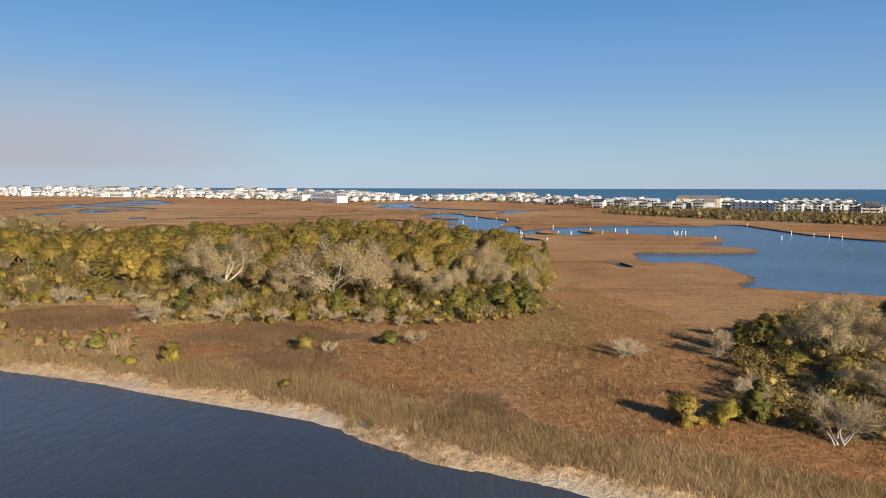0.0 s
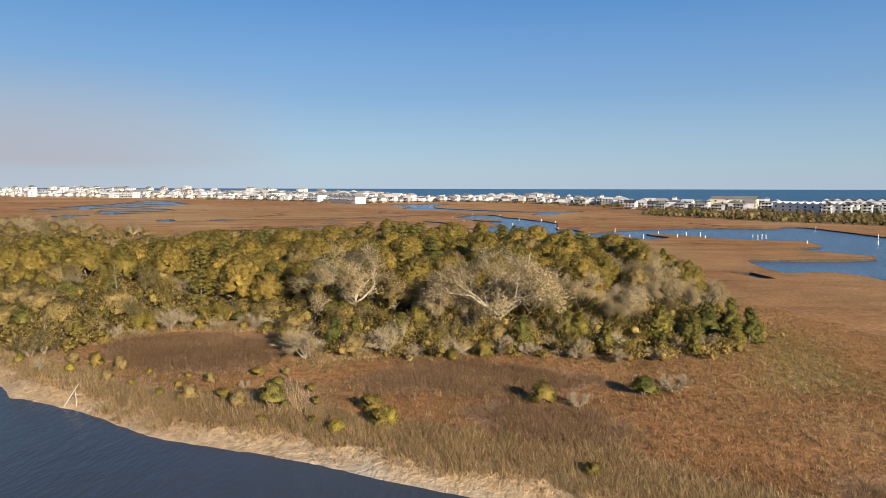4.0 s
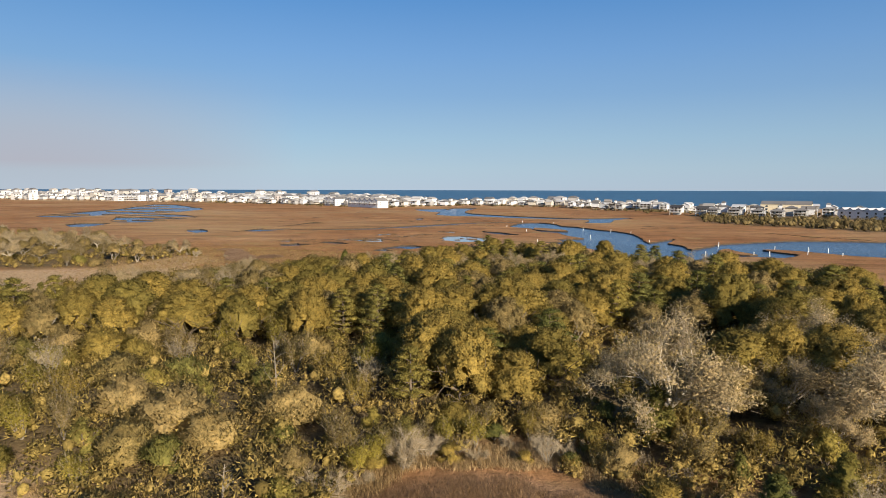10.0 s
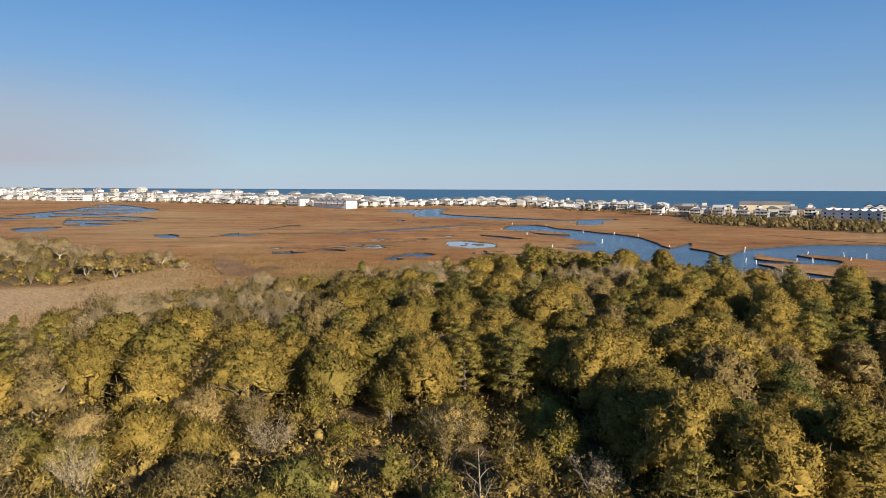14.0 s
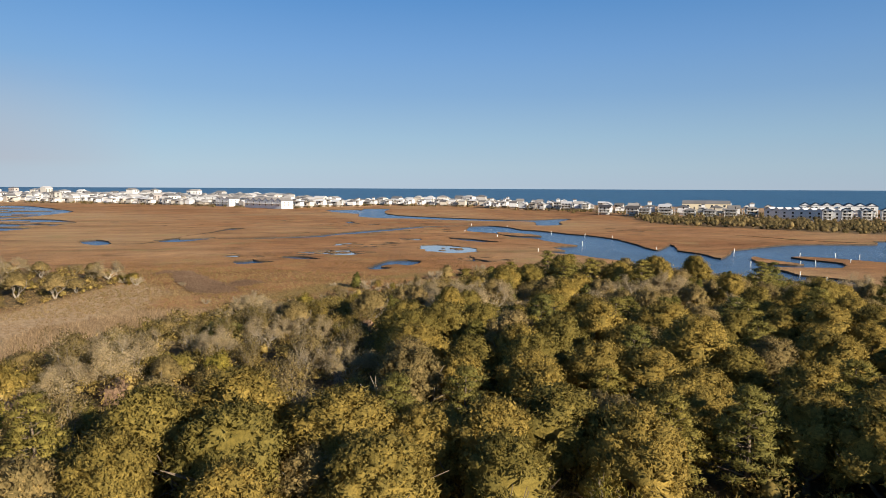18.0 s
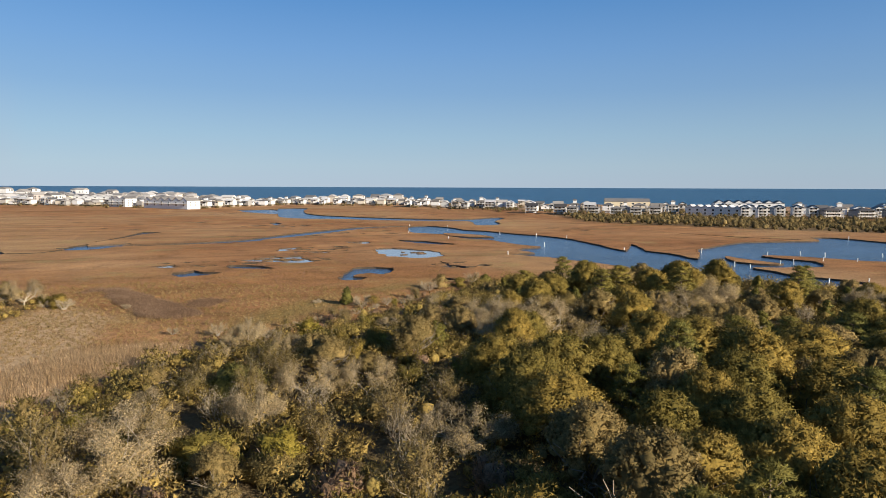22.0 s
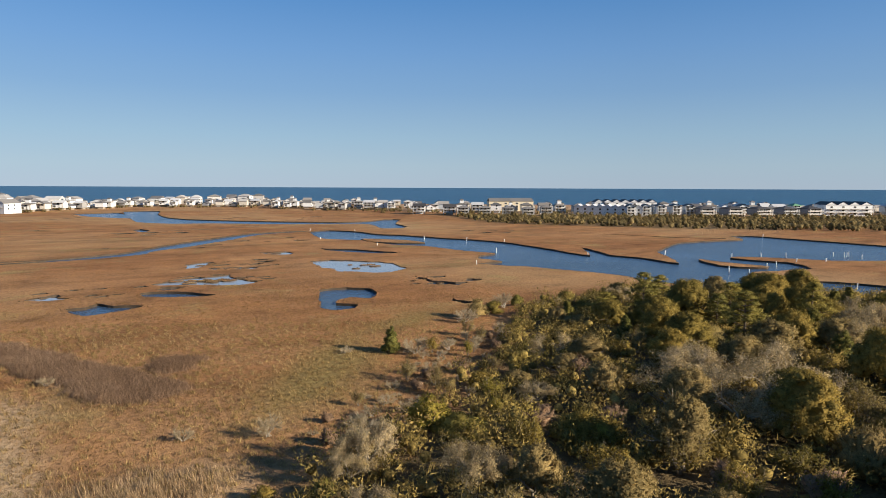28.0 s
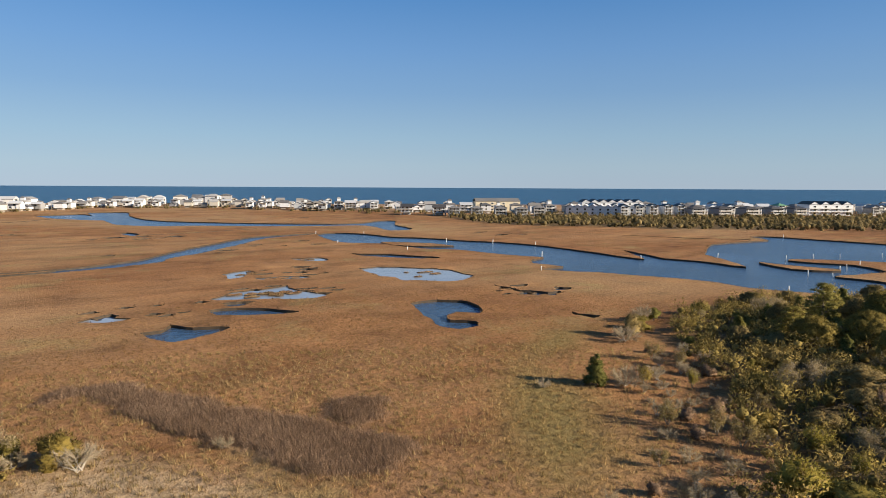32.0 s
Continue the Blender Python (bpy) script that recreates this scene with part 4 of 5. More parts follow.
def snag(seed, h, label):
    g = np.random.default_rng(seed)
    V, F, tips = [], [], []
    tube(V, F, (0, 0, -0.3), (0.15, 0.1, h * 0.5), 0.1, 0.07, 6)
    tube(V, F, (0.15, 0.1, h * 0.5), (0.05, 0.2, h), 0.07, 0.02, 6)
    for z in np.linspace(0.35, 0.92, 9):
        a = g.uniform(0, 6.28)
        limbs(g, (0.12, 0.12, h * z), (math.cos(a), math.sin(a), 0.5), h * 0.24 * (1.25 - z), 0.035, 1, V, F, tips, 0.7, 0.2, 2)
    return plant("snag", label, "dead tree", BARK_GREY, V, F)


protos = {
    "oak": [broadleaf(11, "live_oak", "olive green evergreen oak with billowing crown", 7.6, 3.5, L_OLIVE),
            broadleaf(12, "live_oak", "olive green evergreen oak with billowing crown", 6.6, 3.1, L_OLIVE, lobes=58),
            broadleaf(13, "live_oak", "olive green evergreen oak with billowing crown", 7.0, 3.9, L_OLIVE, lobes=74, trunks=2)],
    "tan": [broadleaf(21, "tan_oak", "tan-brown oak in late winter leaf", 6.4, 3.0, L_TAN, BARK_GREY, 60, 90, 0.11, 0.3, 2),
            broadleaf(22, "tan_oak", "tan-brown oak in late winter leaf", 5.4, 2.7, L_TAN, BARK_GREY, 52, 90, 0.11, 0.25, 2)],
    "pine": [pine(31, 8.6, 2.9, L_PINE, "green pine with tufted needle boughs"), pine(32, 7.4, 2.6, L_PINE, "green pine with tufted needle boughs", 7),
             pine(33, 6.6, 2.6, L_DARK, "dark green pine with tufted boughs", 7)],
    "cedar": [cedar(41, 5.6, 1.9, L_DARK, "dark green bushy red cedar"), cedar(42, 4.4, 1.8, L_DARK, "dark green bushy red cedar")],
    "bare": [bare_oak(51, 6.0, 4.2, "pale tan oak with crooked grey limbs", L_OAK, twigs=4600), bare_oak(52, 5.6, 3.2, "pale grey leafless oak with crooked limbs", leafy_share=0.75, twigs=5200)],
    "shrub": [shrub(61, 2.6, 1.7, L_OLIVE, "olive green wax myrtle shrub"), shrub(62, 1.9, 1.4, L_OLIVE, "olive green wax myrtle shrub", 13),
              shrub(63, 3.2, 1.8, L_TAN, "tan-brown leafy coastal shrub", 17, name="tan_shrub")],
    "green": [shrub(64, 2.4, 1.5, L_DARK, "dark green bushy coastal shrub", name="green_shrub"), shrub(65, 3.0, 1.4, L_PINE, "mid green upright leafy shrub", 16, name="green_shrub")],
    "yellow": [shrub(66, 2.8, 1.6, L_YELLOW, "bright yellow-green leafy shrub among olive bushes", name="yellow_shrub")],
    "red": [shrub(67, 2.6, 1.6, L_RED, "reddish brown twiggy bare shrub", 16, 40, 0.12, name="red_shrub")],
    "thicket": [shrub(101, 3.4, 2.9, L_OLIVE, "olive green evergreen thicket mound", 30, 130, 0.105, "thicket_bush", 0.8), shrub(102, 3.0, 2.7, L_PINE, "yellowish green evergreen thicket mound", 28, 130, 0.105, "thicket_bush", 0.8),
                shrub(103, 3.6, 2.6, L_TAN, "tan-brown thicket mound half bare", 28, 130, 0.095, "tan_thicket_bush", 0.85), shrub(104, 2.8, 2.5, L_BRUSH, "dull brownish olive thicket mound", 27, 130, 0.10, "brown_thicket_bush", 0.8)],
    "dead": [dead_shrub(71, 1.7, 1.5, "bleached grey leafless bush"), dead_shrub(72, 2.3, 1.6, "bleached grey leafless bush"), dead_shrub(73, 1.2, 1.4, "bleached grey leafless bush")],
    "thin": [thin_shrub(111, 3.2, 1.7, L_BRUSH, "half-bare brownish olive twiggy bush"), thin_shrub(112, 3.8, 1.6, L_TAN, "tan upright twiggy bush", 1500), thin_shrub(113, 2.8, 1.8, L_OLIVE, "olive green upright twiggy bush", 1700),
             thin_shrub(114, 3.0, 1.6, L_YELLOW, "yellowish green upright twiggy bush", 1500), thin_shrub(115, 3.4, 1.9, L_PALE, "pale grey mostly bare twiggy bush", 700, 0.06, core=0)],
    "snag": [snag(81, 7.5, "dead grey standing trunk with broken limbs"), snag(82, 4.2, "dead grey standing trunk with broken limbs")],
}
used = set()


def put(kind, x, y, s=1.0, which=None, group="", sz=1.0, turn=None, sink=0.0):
    pr = protos[kind]
    ob = pr[int(rng.integers(len(pr)))] if which is None else pr[which]
    z = ground_at(x, y) - sink
    m = pose(x, y, z, rng.uniform(-3, 3), rng.uniform(-3, 3), rng.uniform(0, 360) if turn is None else turn) @ Matrix.Diagonal((s * rng.uniform(0.85, 1.2), s * rng.uniform(0.85, 1.2), s * sz * rng.uniform(0.88, 1.1), 1))
    if ob.name in used:
        c = copy_thing(ob, m)
        c.matrix_basis = m
    else:
        used.add(ob.name)
        c = ob
        c.matrix_basis = m
    if group:
        c["group"] = group
    return c


def scatter(poly, gap, seed, margin=0.0):
    """Points inside an outline, none nearer to another than gap."""
    g = np.random.default_rng(seed)
    q = np.array(poly, float)
    lo, hi = q.min(0), q.max(0)
    n = int((hi[0] - lo[0]) * (hi[1] - lo[1]) / gap ** 2 * 6)
    c = lo + g.random((n, 2)) * (hi - lo)
    c = c[inside(c, q)]
    if margin:
        c = c[dist_line(c, q, True) > margin]
    cell, out = {}, []
    for p in c:
        k = (int(p[0] // gap), int(p[1] // gap))
        if all(np.hypot(*(p - o)) >= gap for i in (-1, 0, 1) for j in (-1, 0, 1) for o in cell.get((k[0] + i, k[1] + j), ())):
            cell.setdefault(k, []).append(p)
            out.append(p)
    return np.array(out)


# trees that stand out singly
SOLO = [("bare", -35, 101, 1.5, 0), ("bare", -16.2, 93.5, 1.38, 0), ("oak", -45.7, 126.2, 1.32, 2), ("bare", -5, 101, 1.0, 1), ("bare", 7, 104, 0.98, 1), ("bare", -24, 96, 0.8, 1), ("bare", 1, 99, 0.9, 1),
        ("bare", 12, 102, 0.8, 0), ("bare", 39, 62, 0.95, 0), ("bare", 43.5, 60, 0.95, 1), ("bare", -12, 98, 0.9, 0), ("bare", -1, 95, 0.8, 1), ("snag", -69, 105, 0.8, 0), ("snag", -67.6, 86.5, 0.85, 1),
        ("dead", -37.5, 82, 1.35, 1), ("dead", -57, 94, 1.25, 1), ("dead", -62, 89, 1.1, 0), ("shrub", -15, 68, 0.75, 0), ("dead", -12.2, 67.2, 0.75, 0), ("green", -6, 70, 0.8, 0),
        ("dead", -3, 71.3, 0.95, 0), ("shrub", -29, 66.3, 0.75, 1), ("shrub", -14, 55, 0.45, 1), ("green", -37, 66.5, 0.8, 1), ("shrub", -28, 63, 0.8, 1), ("yellow", -27.4, 63.2, 0.6, 0),
        ("dead", 19.5, 66, 1.15, 0), ("shrub", 18.2, 46.5, 0.95, 0), ("yellow", 21.5, 46.5, 0.85, 0), ("dead", 27.5, 42.6, 1.4, 1), ("dead", 25.6, 51, 1.0, 0), ("dead", 29, 66, 1.2, 1),
        ("cedar", 8, 91, 1.0, 1), ("cedar", 12, 94, 0.9, 0), ("cedar", 2, 90, 0.9, 1), ("cedar", 5.5, 88.5, 0.85, 1), ("cedar", 10, 96, 0.9, 1), ("cedar", -35, 84.5, 0.8, 0), ("dead", -9, 81.5, 1.0, 2), ("dead", -17, 84, 1.3, 2), ("dead", -22, 83, 1.2, 0),
        ("dead", -29, 83.5, 1.2, 1), ("shrub", -40.5, 87, 1.1, 0), ("dead", -40, 85, 1.2, 2), ("shrub", -33, 82.5, 0.9, 2), ("dead", 2, 86, 1.3, 2), ("dead", -5, 85.5, 1.2, 0),
        ("cedar", -80.8, 228.5, 0.72, 1), ("dead", -85.5, 231.6, 0.7, 2), ("dead", -78.5, 226.5, 1.15, 0), ("shrub", -54, 241, 0.9, 0), ("green", -47, 243, 0.95, 0), ("dead", -50, 243, 1.1, 1),
        ("green", -37, 241, 1.0, 0), ("dead", -62, 238, 1.3, 0), ("shrub", -59, 239, 1.0, 2), ("bare", -99.5, 200, 0.7, 1), ("yellow", -91.5, 204.4, 1.15, 0), ("yellow", -84, 192, 1.0, 0), ("tan", -81.7, 186.4, 0.85, 0), ("bare", -62.5, 190, 0.95, 0), ("bare", -69, 195, 0.85, 0), ("bare", -96, 192, 0.6, 1),
        ("red", -79.5, 178, 1.1, 0), ("red", -83.5, 181.7, 1.1, 0), ("bare", -101, 169, 0.75, 1), ("yellow", -110, 170, 1.1, 0), ("yellow", -116.5, 169, 1.0, 0), ("yellow", -100, 162, 1.2, 0), ("tan", -70, 157, 1.15, 0), ("bare", -101.5, 199, 0.55, 1),
        ("shrub", -128, 241.5, 1.05, 0), ("dead", -130.5, 243, 0.9, 2), ("dead", -117.3, 237, 0.6, 0), ("shrub", -131, 245, 1.0, 1), ("dead", -127, 239.5, 0.8, 1),
        ("snag", -36, 213.5, 1.1, 1), ("red", -72, 205, 1.1, 0), ("dead", -103, 211, 0.8, 1), ("dead", -109, 214, 0.6, 0)]
for kind, x, y, s, w in SOLO:
    put(kind, x, y, s, w, turn=(x * 37 + y * 11) % 360)

solo_xy = np.array([(x, y) for k, x, y, s, w in SOLO if k in ("bare", "snag", "oak")])
# the hammock wood; a shaded hollow in it stays open
HOLLOW = [(-47, 101), (-41, 110), (-42, 118), (-36, 128), (-24, 130), (-17, 122), (-23, 112), (-29, 107), (-38, 98)]
for x, y in scatter(HAMMOCK, 4.2, 5):
    if len(solo_xy) and np.min(np.hypot(*(solo_xy - (x, y)).T)) < 3.2:
        continue
    p = np.array([(x, y)])
    if inside(p, np.array(HOLLOW))[0]:
        if rng.random() < 0.9:
            put(("thin", "green", "green")[int(rng.random() * 3)], x, y, rng.uniform(0.45, 0.7), group="shrubs of the hammock wood")
        continue
    s_in = float(sdf(p, HAMMOCK)[0])
    v = noise.noise((x * 0.055, y * 0.055, 1.0))
    u = rng.random()
    front = y < 100 + 0.12 * abs(x + 40)
    if x < -60 and y < 126:                                       # low thicket behind the west beach
        kind = ("thicket", "thin", "thicket", "thin", "green", "thicket", "thin")[int(u * 7)]
        s = rng.uniform(0.8, 1.1) * (0.8 if s_in < 5 else 1.1)
    elif s_in < 3.5 or front:
        kind = ("thicket", "thin", "green", "dead", "thin", "cedar" if y < 185 else "thin", "shrub")[int(u * 7)]
        s = rng.uniform(0.65, 0.95) * (1.0 if y < 185 else 0.85)
    elif x < -84 + 0.1 * (y - 150) and y > 140:                     # north-west flank, half bare
        kind = ("thicket", "thin", "tan", "thin", "thin", "bare", "thicket", "thin", "red")[int(u * 9)]
        s = rng.uniform(0.9, 1.25)
        if kind in ("tan", "bare"):
            s *= 0.62
        if kind == "dead":
            s *= 1.05
    elif y > 197 and x > -58 and s_in >= 10:                                     # dark pines along the creek
        kind = ("pine", "cedar", "pine", "oak", "tan", "thicket", "cedar")[int(u * 7)]
        s = rng.uniform(0.75, 0.95)
        if kind == "thicket":
            s *= 1.25
    elif y > 172:
        kind = ("tan", "bare", "thin", "oak", "tan", "cedar", "thicket", "thin")[int(u * 8)]
        s = rng.uniform(0.75, 1.0)
        if kind == "thicket":
            s *= 1.3
    elif y > 197 and s_in < 10:
        kind = ("thicket", "thin", "green", "thin")[int(u * 4)]
        s = rng.uniform(0.8, 1.0)
    elif x > -30 and y < 128:
        kind = ("oak", "bare", "tan", "oak", "bare", "oak")[int(u * 6)]
        s = rng.uniform(0.85, 1.1)
    else:
        kind = ("pine", "oak", "oak", "pine", "tan", "oak", "oak", "pine")[int(np.clip((u + 0.35 * v) % 1.0, 0, 0.999) * 8)]
        s = rng.uniform(0.95, 1.12) * (0.72 + 0.28 * min(1, s_in / 12)) * (0.86 if kind == "pine" else 1.0)
    flat_ = 1.0
    if y > 160 and kind not in ("dead", "shrub"):                 # the wood sinks to low thicket at its north rim
        k = (1 - float(smooth(s_in, 2, 20))) * float(smooth(y, 160, 185))
        s, flat_ = s * (1 - 0.28 * k), 1 - 0.30 * k
    put(kind, x, y, s, sz=flat_, group="trees of the hammock wood" if kind in ("oak", "pine", "tan", "bare", "cedar") else "shrubs of the hammock wood")
# understorey shrubs fill the gaps of the wood's rim
for x, y in scatter(HAMMOCK, 3.3, 6):
    s_in = float(sdf(np.array([(x, y)]), HAMMOCK)[0])
    if s_in < 6.5 and rng.random() < 0.8:
        put(("shrub", "thin", "thicket", "thin", "green", "thin", "dead")[int(rng.random() * 7)], x, y, rng.uniform(0.6, 0.9) * (1.0 if y < 185 else 0.62), group="shrubs of the hammock wood")
for x, y in scatter(FRONT_SCRUB, 2.5, 21):
    put(("dead", "thin", "dead", "green", "dead", "shrub", "dead")[int(rng.random() * 7)] if rng.random() > 0.1 else "cedar", x, y, rng.uniform(0.5, 0.85), group="scrub along the wood's front")
for x, y in scatter([(-64, 87), (-59, 97), (-46, 99), (-41, 92), (-49, 95), (-57, 94)], 1.5, 23):
    put(("dead", "thin", "dead", "shrub", "thin")[int(rng.random() * 5)], x, y, rng.uniform(0.45, 0.8), group="scrub along the wood's front")
for x, y in scatter([(-98, 204), (-86, 210), (-74, 218), (-62, 228), (-65, 233), (-79, 224), (-90, 216), (-101, 209)], 2.1, 24):
    put(("dead", "thin", "dead", "red", "thin", "dead")[int(rng.random() * 6)], x, y, rng.uniform(0.35, 0.65), group="scrub along the wood's north rim")
for x, y in scatter(SHORE_SCRUB, 2.6, 22):
    put(("shrub", "shrub", "dead", "green", "shrub", "yellow")[int(rng.random() * 6)], x, y, rng.uniform(0.25, 0.55), group="small bushes behind the beach")
for x, y in scatter(WEST_THICKET, 5.8, 8):
    far = min(1.0, max(0.0, (-x - 150) / 70))
    put(("thicket", "thin", "tan", "dead", "bare", "thin")[int(rng.random() * 6)], x, y, rng.uniform(0.6, 0.85) * (1 + 0.3 * far), group="bushes of the west thicket")
for x, y in scatter(EAST_THICKET, 4.2, 9):
    if np.min(np.hypot(*(solo_xy - (x, y)).T)) > 2.5:
        s_in = float(sdf(np.array([(x, y)]), EAST_THICKET)[0])
        kind = ("thicket", "green", "dead", "cedar", "thin", "thin")[int(rng.random() * 6)] if s_in < 8 else ("oak", "thicket", "bare", "thicket", "cedar")[int(rng.random() * 5)]
        put(kind, x, y, rng.uniform(0.6, 0.9), sz=0.72, group="bushes of the east thicket")


def mounds(name, label, pts, lo, hi, n, size, mat, seed, category="shrub", fill=0.5):
    """Low bushes past counting, joined: each a few leaf clumps heaped on the ground."""
    g = np.random.default_rng(seed)
    c, r = [], []
    for x, y in pts:
        s, z = g.uniform(lo, hi), ground_at(x, y)
        for _ in range(3):
            q = g.normal(0, s * 0.45, 2)
            rr = s * g.uniform(0.5, 0.85)
            c.append((x + q[0], y + q[1], z + rr * g.uniform(0.2, 1.0)))
            r.append(rr)
    V, F, N = leaves(g, np.array(c), np.array(r), n, size, 1.0, -0.1, 1 if fill else 0, 0.5, fill)
    return tagged(new(name, mesh_of(name, V, F, mat, True, N)), label, category, kind="stuff")


mounds("coastal_brush", "dense dull olive and tan thicket below the houses", scatter(BRUSH, 5.4, 10), 1.6, 4.2, 70, 0.19, G_BRUSH, 31)
mounds("understorey", "mixed olive and brown undergrowth of the wood", (lambda q: q[~inside(q, np.array(HOLLOW))])(scatter(HAMMOCK, 2.7, 14)), 1.4, 2.3, 105, 0.145, G_UNDER, 32, fill=0.36)
mounds("understorey", "mixed olive and brown undergrowth of the thicket", np.concatenate([scatter(FRONT_SCRUB, 2.2, 17), scatter(WEST_THICKET, 3.6, 15), scatter(EAST_THICKET, 2.7, 16), scatter(HOLLOW, 2.2, 18)]), 1.0, 1.7, 85, 0.125, G_UNDER, 33, fill=0.36)

for k in protos:                       # any kind that found no place
    for ob in protos[k]:
        if ob.name not in used:
            bpy.data.objects.remove(ob) if not ob.children else [bpy.data.objects.remove(o) for o in (*ob.children_recursive, ob)]

# ---------------------------------------------------------------- grass


def blades(pts, k, h, w, lean, seed, spread=None):
    """Tufts of thin blades; each tuft takes the light as one soft round hump."""
    g = np.random.default_rng(seed)
    P = np.repeat(np.column_stack([pts, land_height(pts)]), k, 0)
    n = len(P)
    spread = 0.12 * h + 0.05 if spread is None else spread
    off = g.normal(0, spread, (n, 2))
    P[:, :2] += off
    a = g.uniform(0, 6.283, n)
    s = np.column_stack([np.cos(a), np.sin(a), np.zeros(n)]) * (w * g.uniform(0.6, 1.4, n))[:, None]
    hh = h * g.uniform(0.55, 1.2, n) * np.exp(-0.25 * (off ** 2).sum(1) / spread ** 2)
    out = off / spread * 0.12
    tip = P + np.column_stack([(g.normal(0, lean, n) + out[:, 0] - 0.15) * hh, (g.normal(0, lean, n) + out[:, 1] + 0.10) * hh, hh])
    P[:, 2] -= 0.05
    N = unit(np.column_stack([off / spread * 0.8, np.full(n, 0.45)]) + g.normal(0, 0.3, (n, 3)))
    s[(np.cross(2 * s, tip - P + s) * N).sum(1) < 0] *= -1
    V = np.stack([P - s, P + s, tip], 1).reshape(-1, 3)
    return V, np.arange(len(V)).reshape(-1, 3), np.repeat(N, 3, 0)


def shore_gap(p):
    """How far from the water the grass stops: well back where the beach is sandy, near it elsewhere."""
    x = p[:, 0]
    sandy = np.maximum(smooth(x, -36, -28) * (1 - smooth(x, -9, -5)), smooth(x, 0, 4))
    return 0.7 + 1.7 * sandy + 0.5 * noise2(p, 0.5, 3.3)


def sward(name, label, polys, count, k, h, w, lean, mat, seed, avoid=(), feather=0.0, spread=None):
    g = np.random.default_rng(seed)
    out = []
    area = [abs(np.sum(np.array(p)[:, 0] * np.roll(np.array(p)[:, 1], 1) - np.roll(np.array(p)[:, 0], 1) * np.array(p)[:, 1])) / 2 for p in polys]
    for p, a in zip(polys, area):
        q = np.array(p, float)
        lo, hi = q.min(0) - 1.5, q.max(0) + 1.5
        m = int(count * a / sum(area) * (np.prod(hi - lo) / a))
        c = lo + g.random((m, 2)) * (hi - lo)
        edge_d = sdf(c, q) + 1.2 * noise2(c, 0.4, 2.2) + 1.5 * noise2(c, 0.13, 5.1) - feather * g.random(m)
        c = c[edge_d > 0]
        out.append(c)
    c = np.concatenate(out)
    c = c[~in_water(c) & inside(c, LAND)]
    c = c[dist_line(c, shore_near) > shore_gap(c)]
    for q in avoid:
        c = c[~inside(c, np.array(q, float))]
    V, F, N = blades(c, k, h, w, lean, seed, spread)
    return tagged(new(name, mesh_of(name, V, F, mat, True, N)), label, "grass", kind="stuff")


NEAR_SOUTH = [(-70, 78), (-48, 65), (-20, 53), (0, 41), (14, 33), (40, 24), (40, 60), (30, 90), (24, 118), (14, 94), (-8, 84), (-40, 84), (-60, 90)]
NEAR_NORTH = [(-150, 150), (-110, 180), (-70, 200), (-40, 215), (-20, 236), (-30, 280), (-70, 305), (-115, 306), (-165, 300), (-170, 225)]
sward("marsh_grass", "short russet marsh grass tussocks", [NEAR_SOUTH], 30000, 9, 0.26, 0.02, 0.5, G_MARSH, 101, RUSSET, 0.0, 0.16)
sward("marsh_grass", "short russet marsh grass tussocks", [NEAR_NORTH], 50000, 8, 0.24, 0.022, 0.5, G_MARSH, 102, RUSSET, 34.0, 0.17)
sward("russet_grass", "dense dark russet rush bed", RUSSET[:4], 32000, 9, 0.45, 0.010, 0.45, G_RUSH, 104, (), 2.2, 0.22)
mounds("brown_brush", "soft pinkish brown low twiggy bush bed in the marsh", np.concatenate([scatter(q, 0.8, 63) for q in RUSSET[4:]]), 0.35, 0.55, 70, 0.04, G_BROWN, 114, fill=0.0)
sward("russet_grass", "dense pinkish brown rush bed", RUSSET[4:], 19000, 9, 0.78, 0.013, 0.35, G_BROWN, 115, (), 1.0, 0.32)
sward("reed_bed", "dense pale tan reed bed", REEDS, 26000, 7, 0.85, 0.018, 0.22, G_REED, 105, (), 5.0, 0.25)
SHORE_BELT = [(-84, 91), (-74, 85), (-64, 76), (-48, 66), (-32, 60), (-14, 52), (2, 42), (14, 35), (40, 24), (42, 29), (16, 41), (2, 49), (-12, 58), (-32, 66), (-50, 72), (-64, 82), (-74, 91)]
sward("shore_grass", "windblown straw-coloured shore grass", [SHORE_BELT], 9000, 20, 0.6, 0.013, 0.55, G_STRAW, 106, (), 0.0, 0.3)

CLUMPY = [(-142, 205), (-122, 205), (-108, 201), (-94, 204), (-76, 220), (-64, 232), (-72, 244), (-92, 256), (-112, 268), (-146, 268)]
tg = scatter(CLUMPY, 1.0, 61)
tg = tg[rng.random(len(tg)) < 0.85]
for q in RUSSET[4:]:
    tg = tg[~inside(tg, np.array(q, float))]
V, F, N = blades(tg, 40, 0.55, 0.018, 0.5, 116, 0.25)
tagged(new("tussock_grass", mesh_of("tussock_grass", V, F, G_TUSSOCK, True, N)), "straw and olive tussocks of coarse grass", "grass", kind="stuff")
tg = scatter([(-62, 82), (-40, 66), (-10, 55), (4, 46), (20, 40), (24, 70), (14, 88), (-10, 82), (-44, 86)], 1.2, 62)
tg = tg[(rng.random(len(tg)) < 0.7) & (dist_line(tg, shore_near) > 3.2)]
V, F, N = blades(tg, 46, 0.5, 0.015, 0.55, 117, 0.3)
tagged(new("tussock_grass", mesh_of("tussock_grass", V, F, G_STRAW, True, N)), "straw-coloured tussocks of coarse shore grass", "grass", kind="stuff")

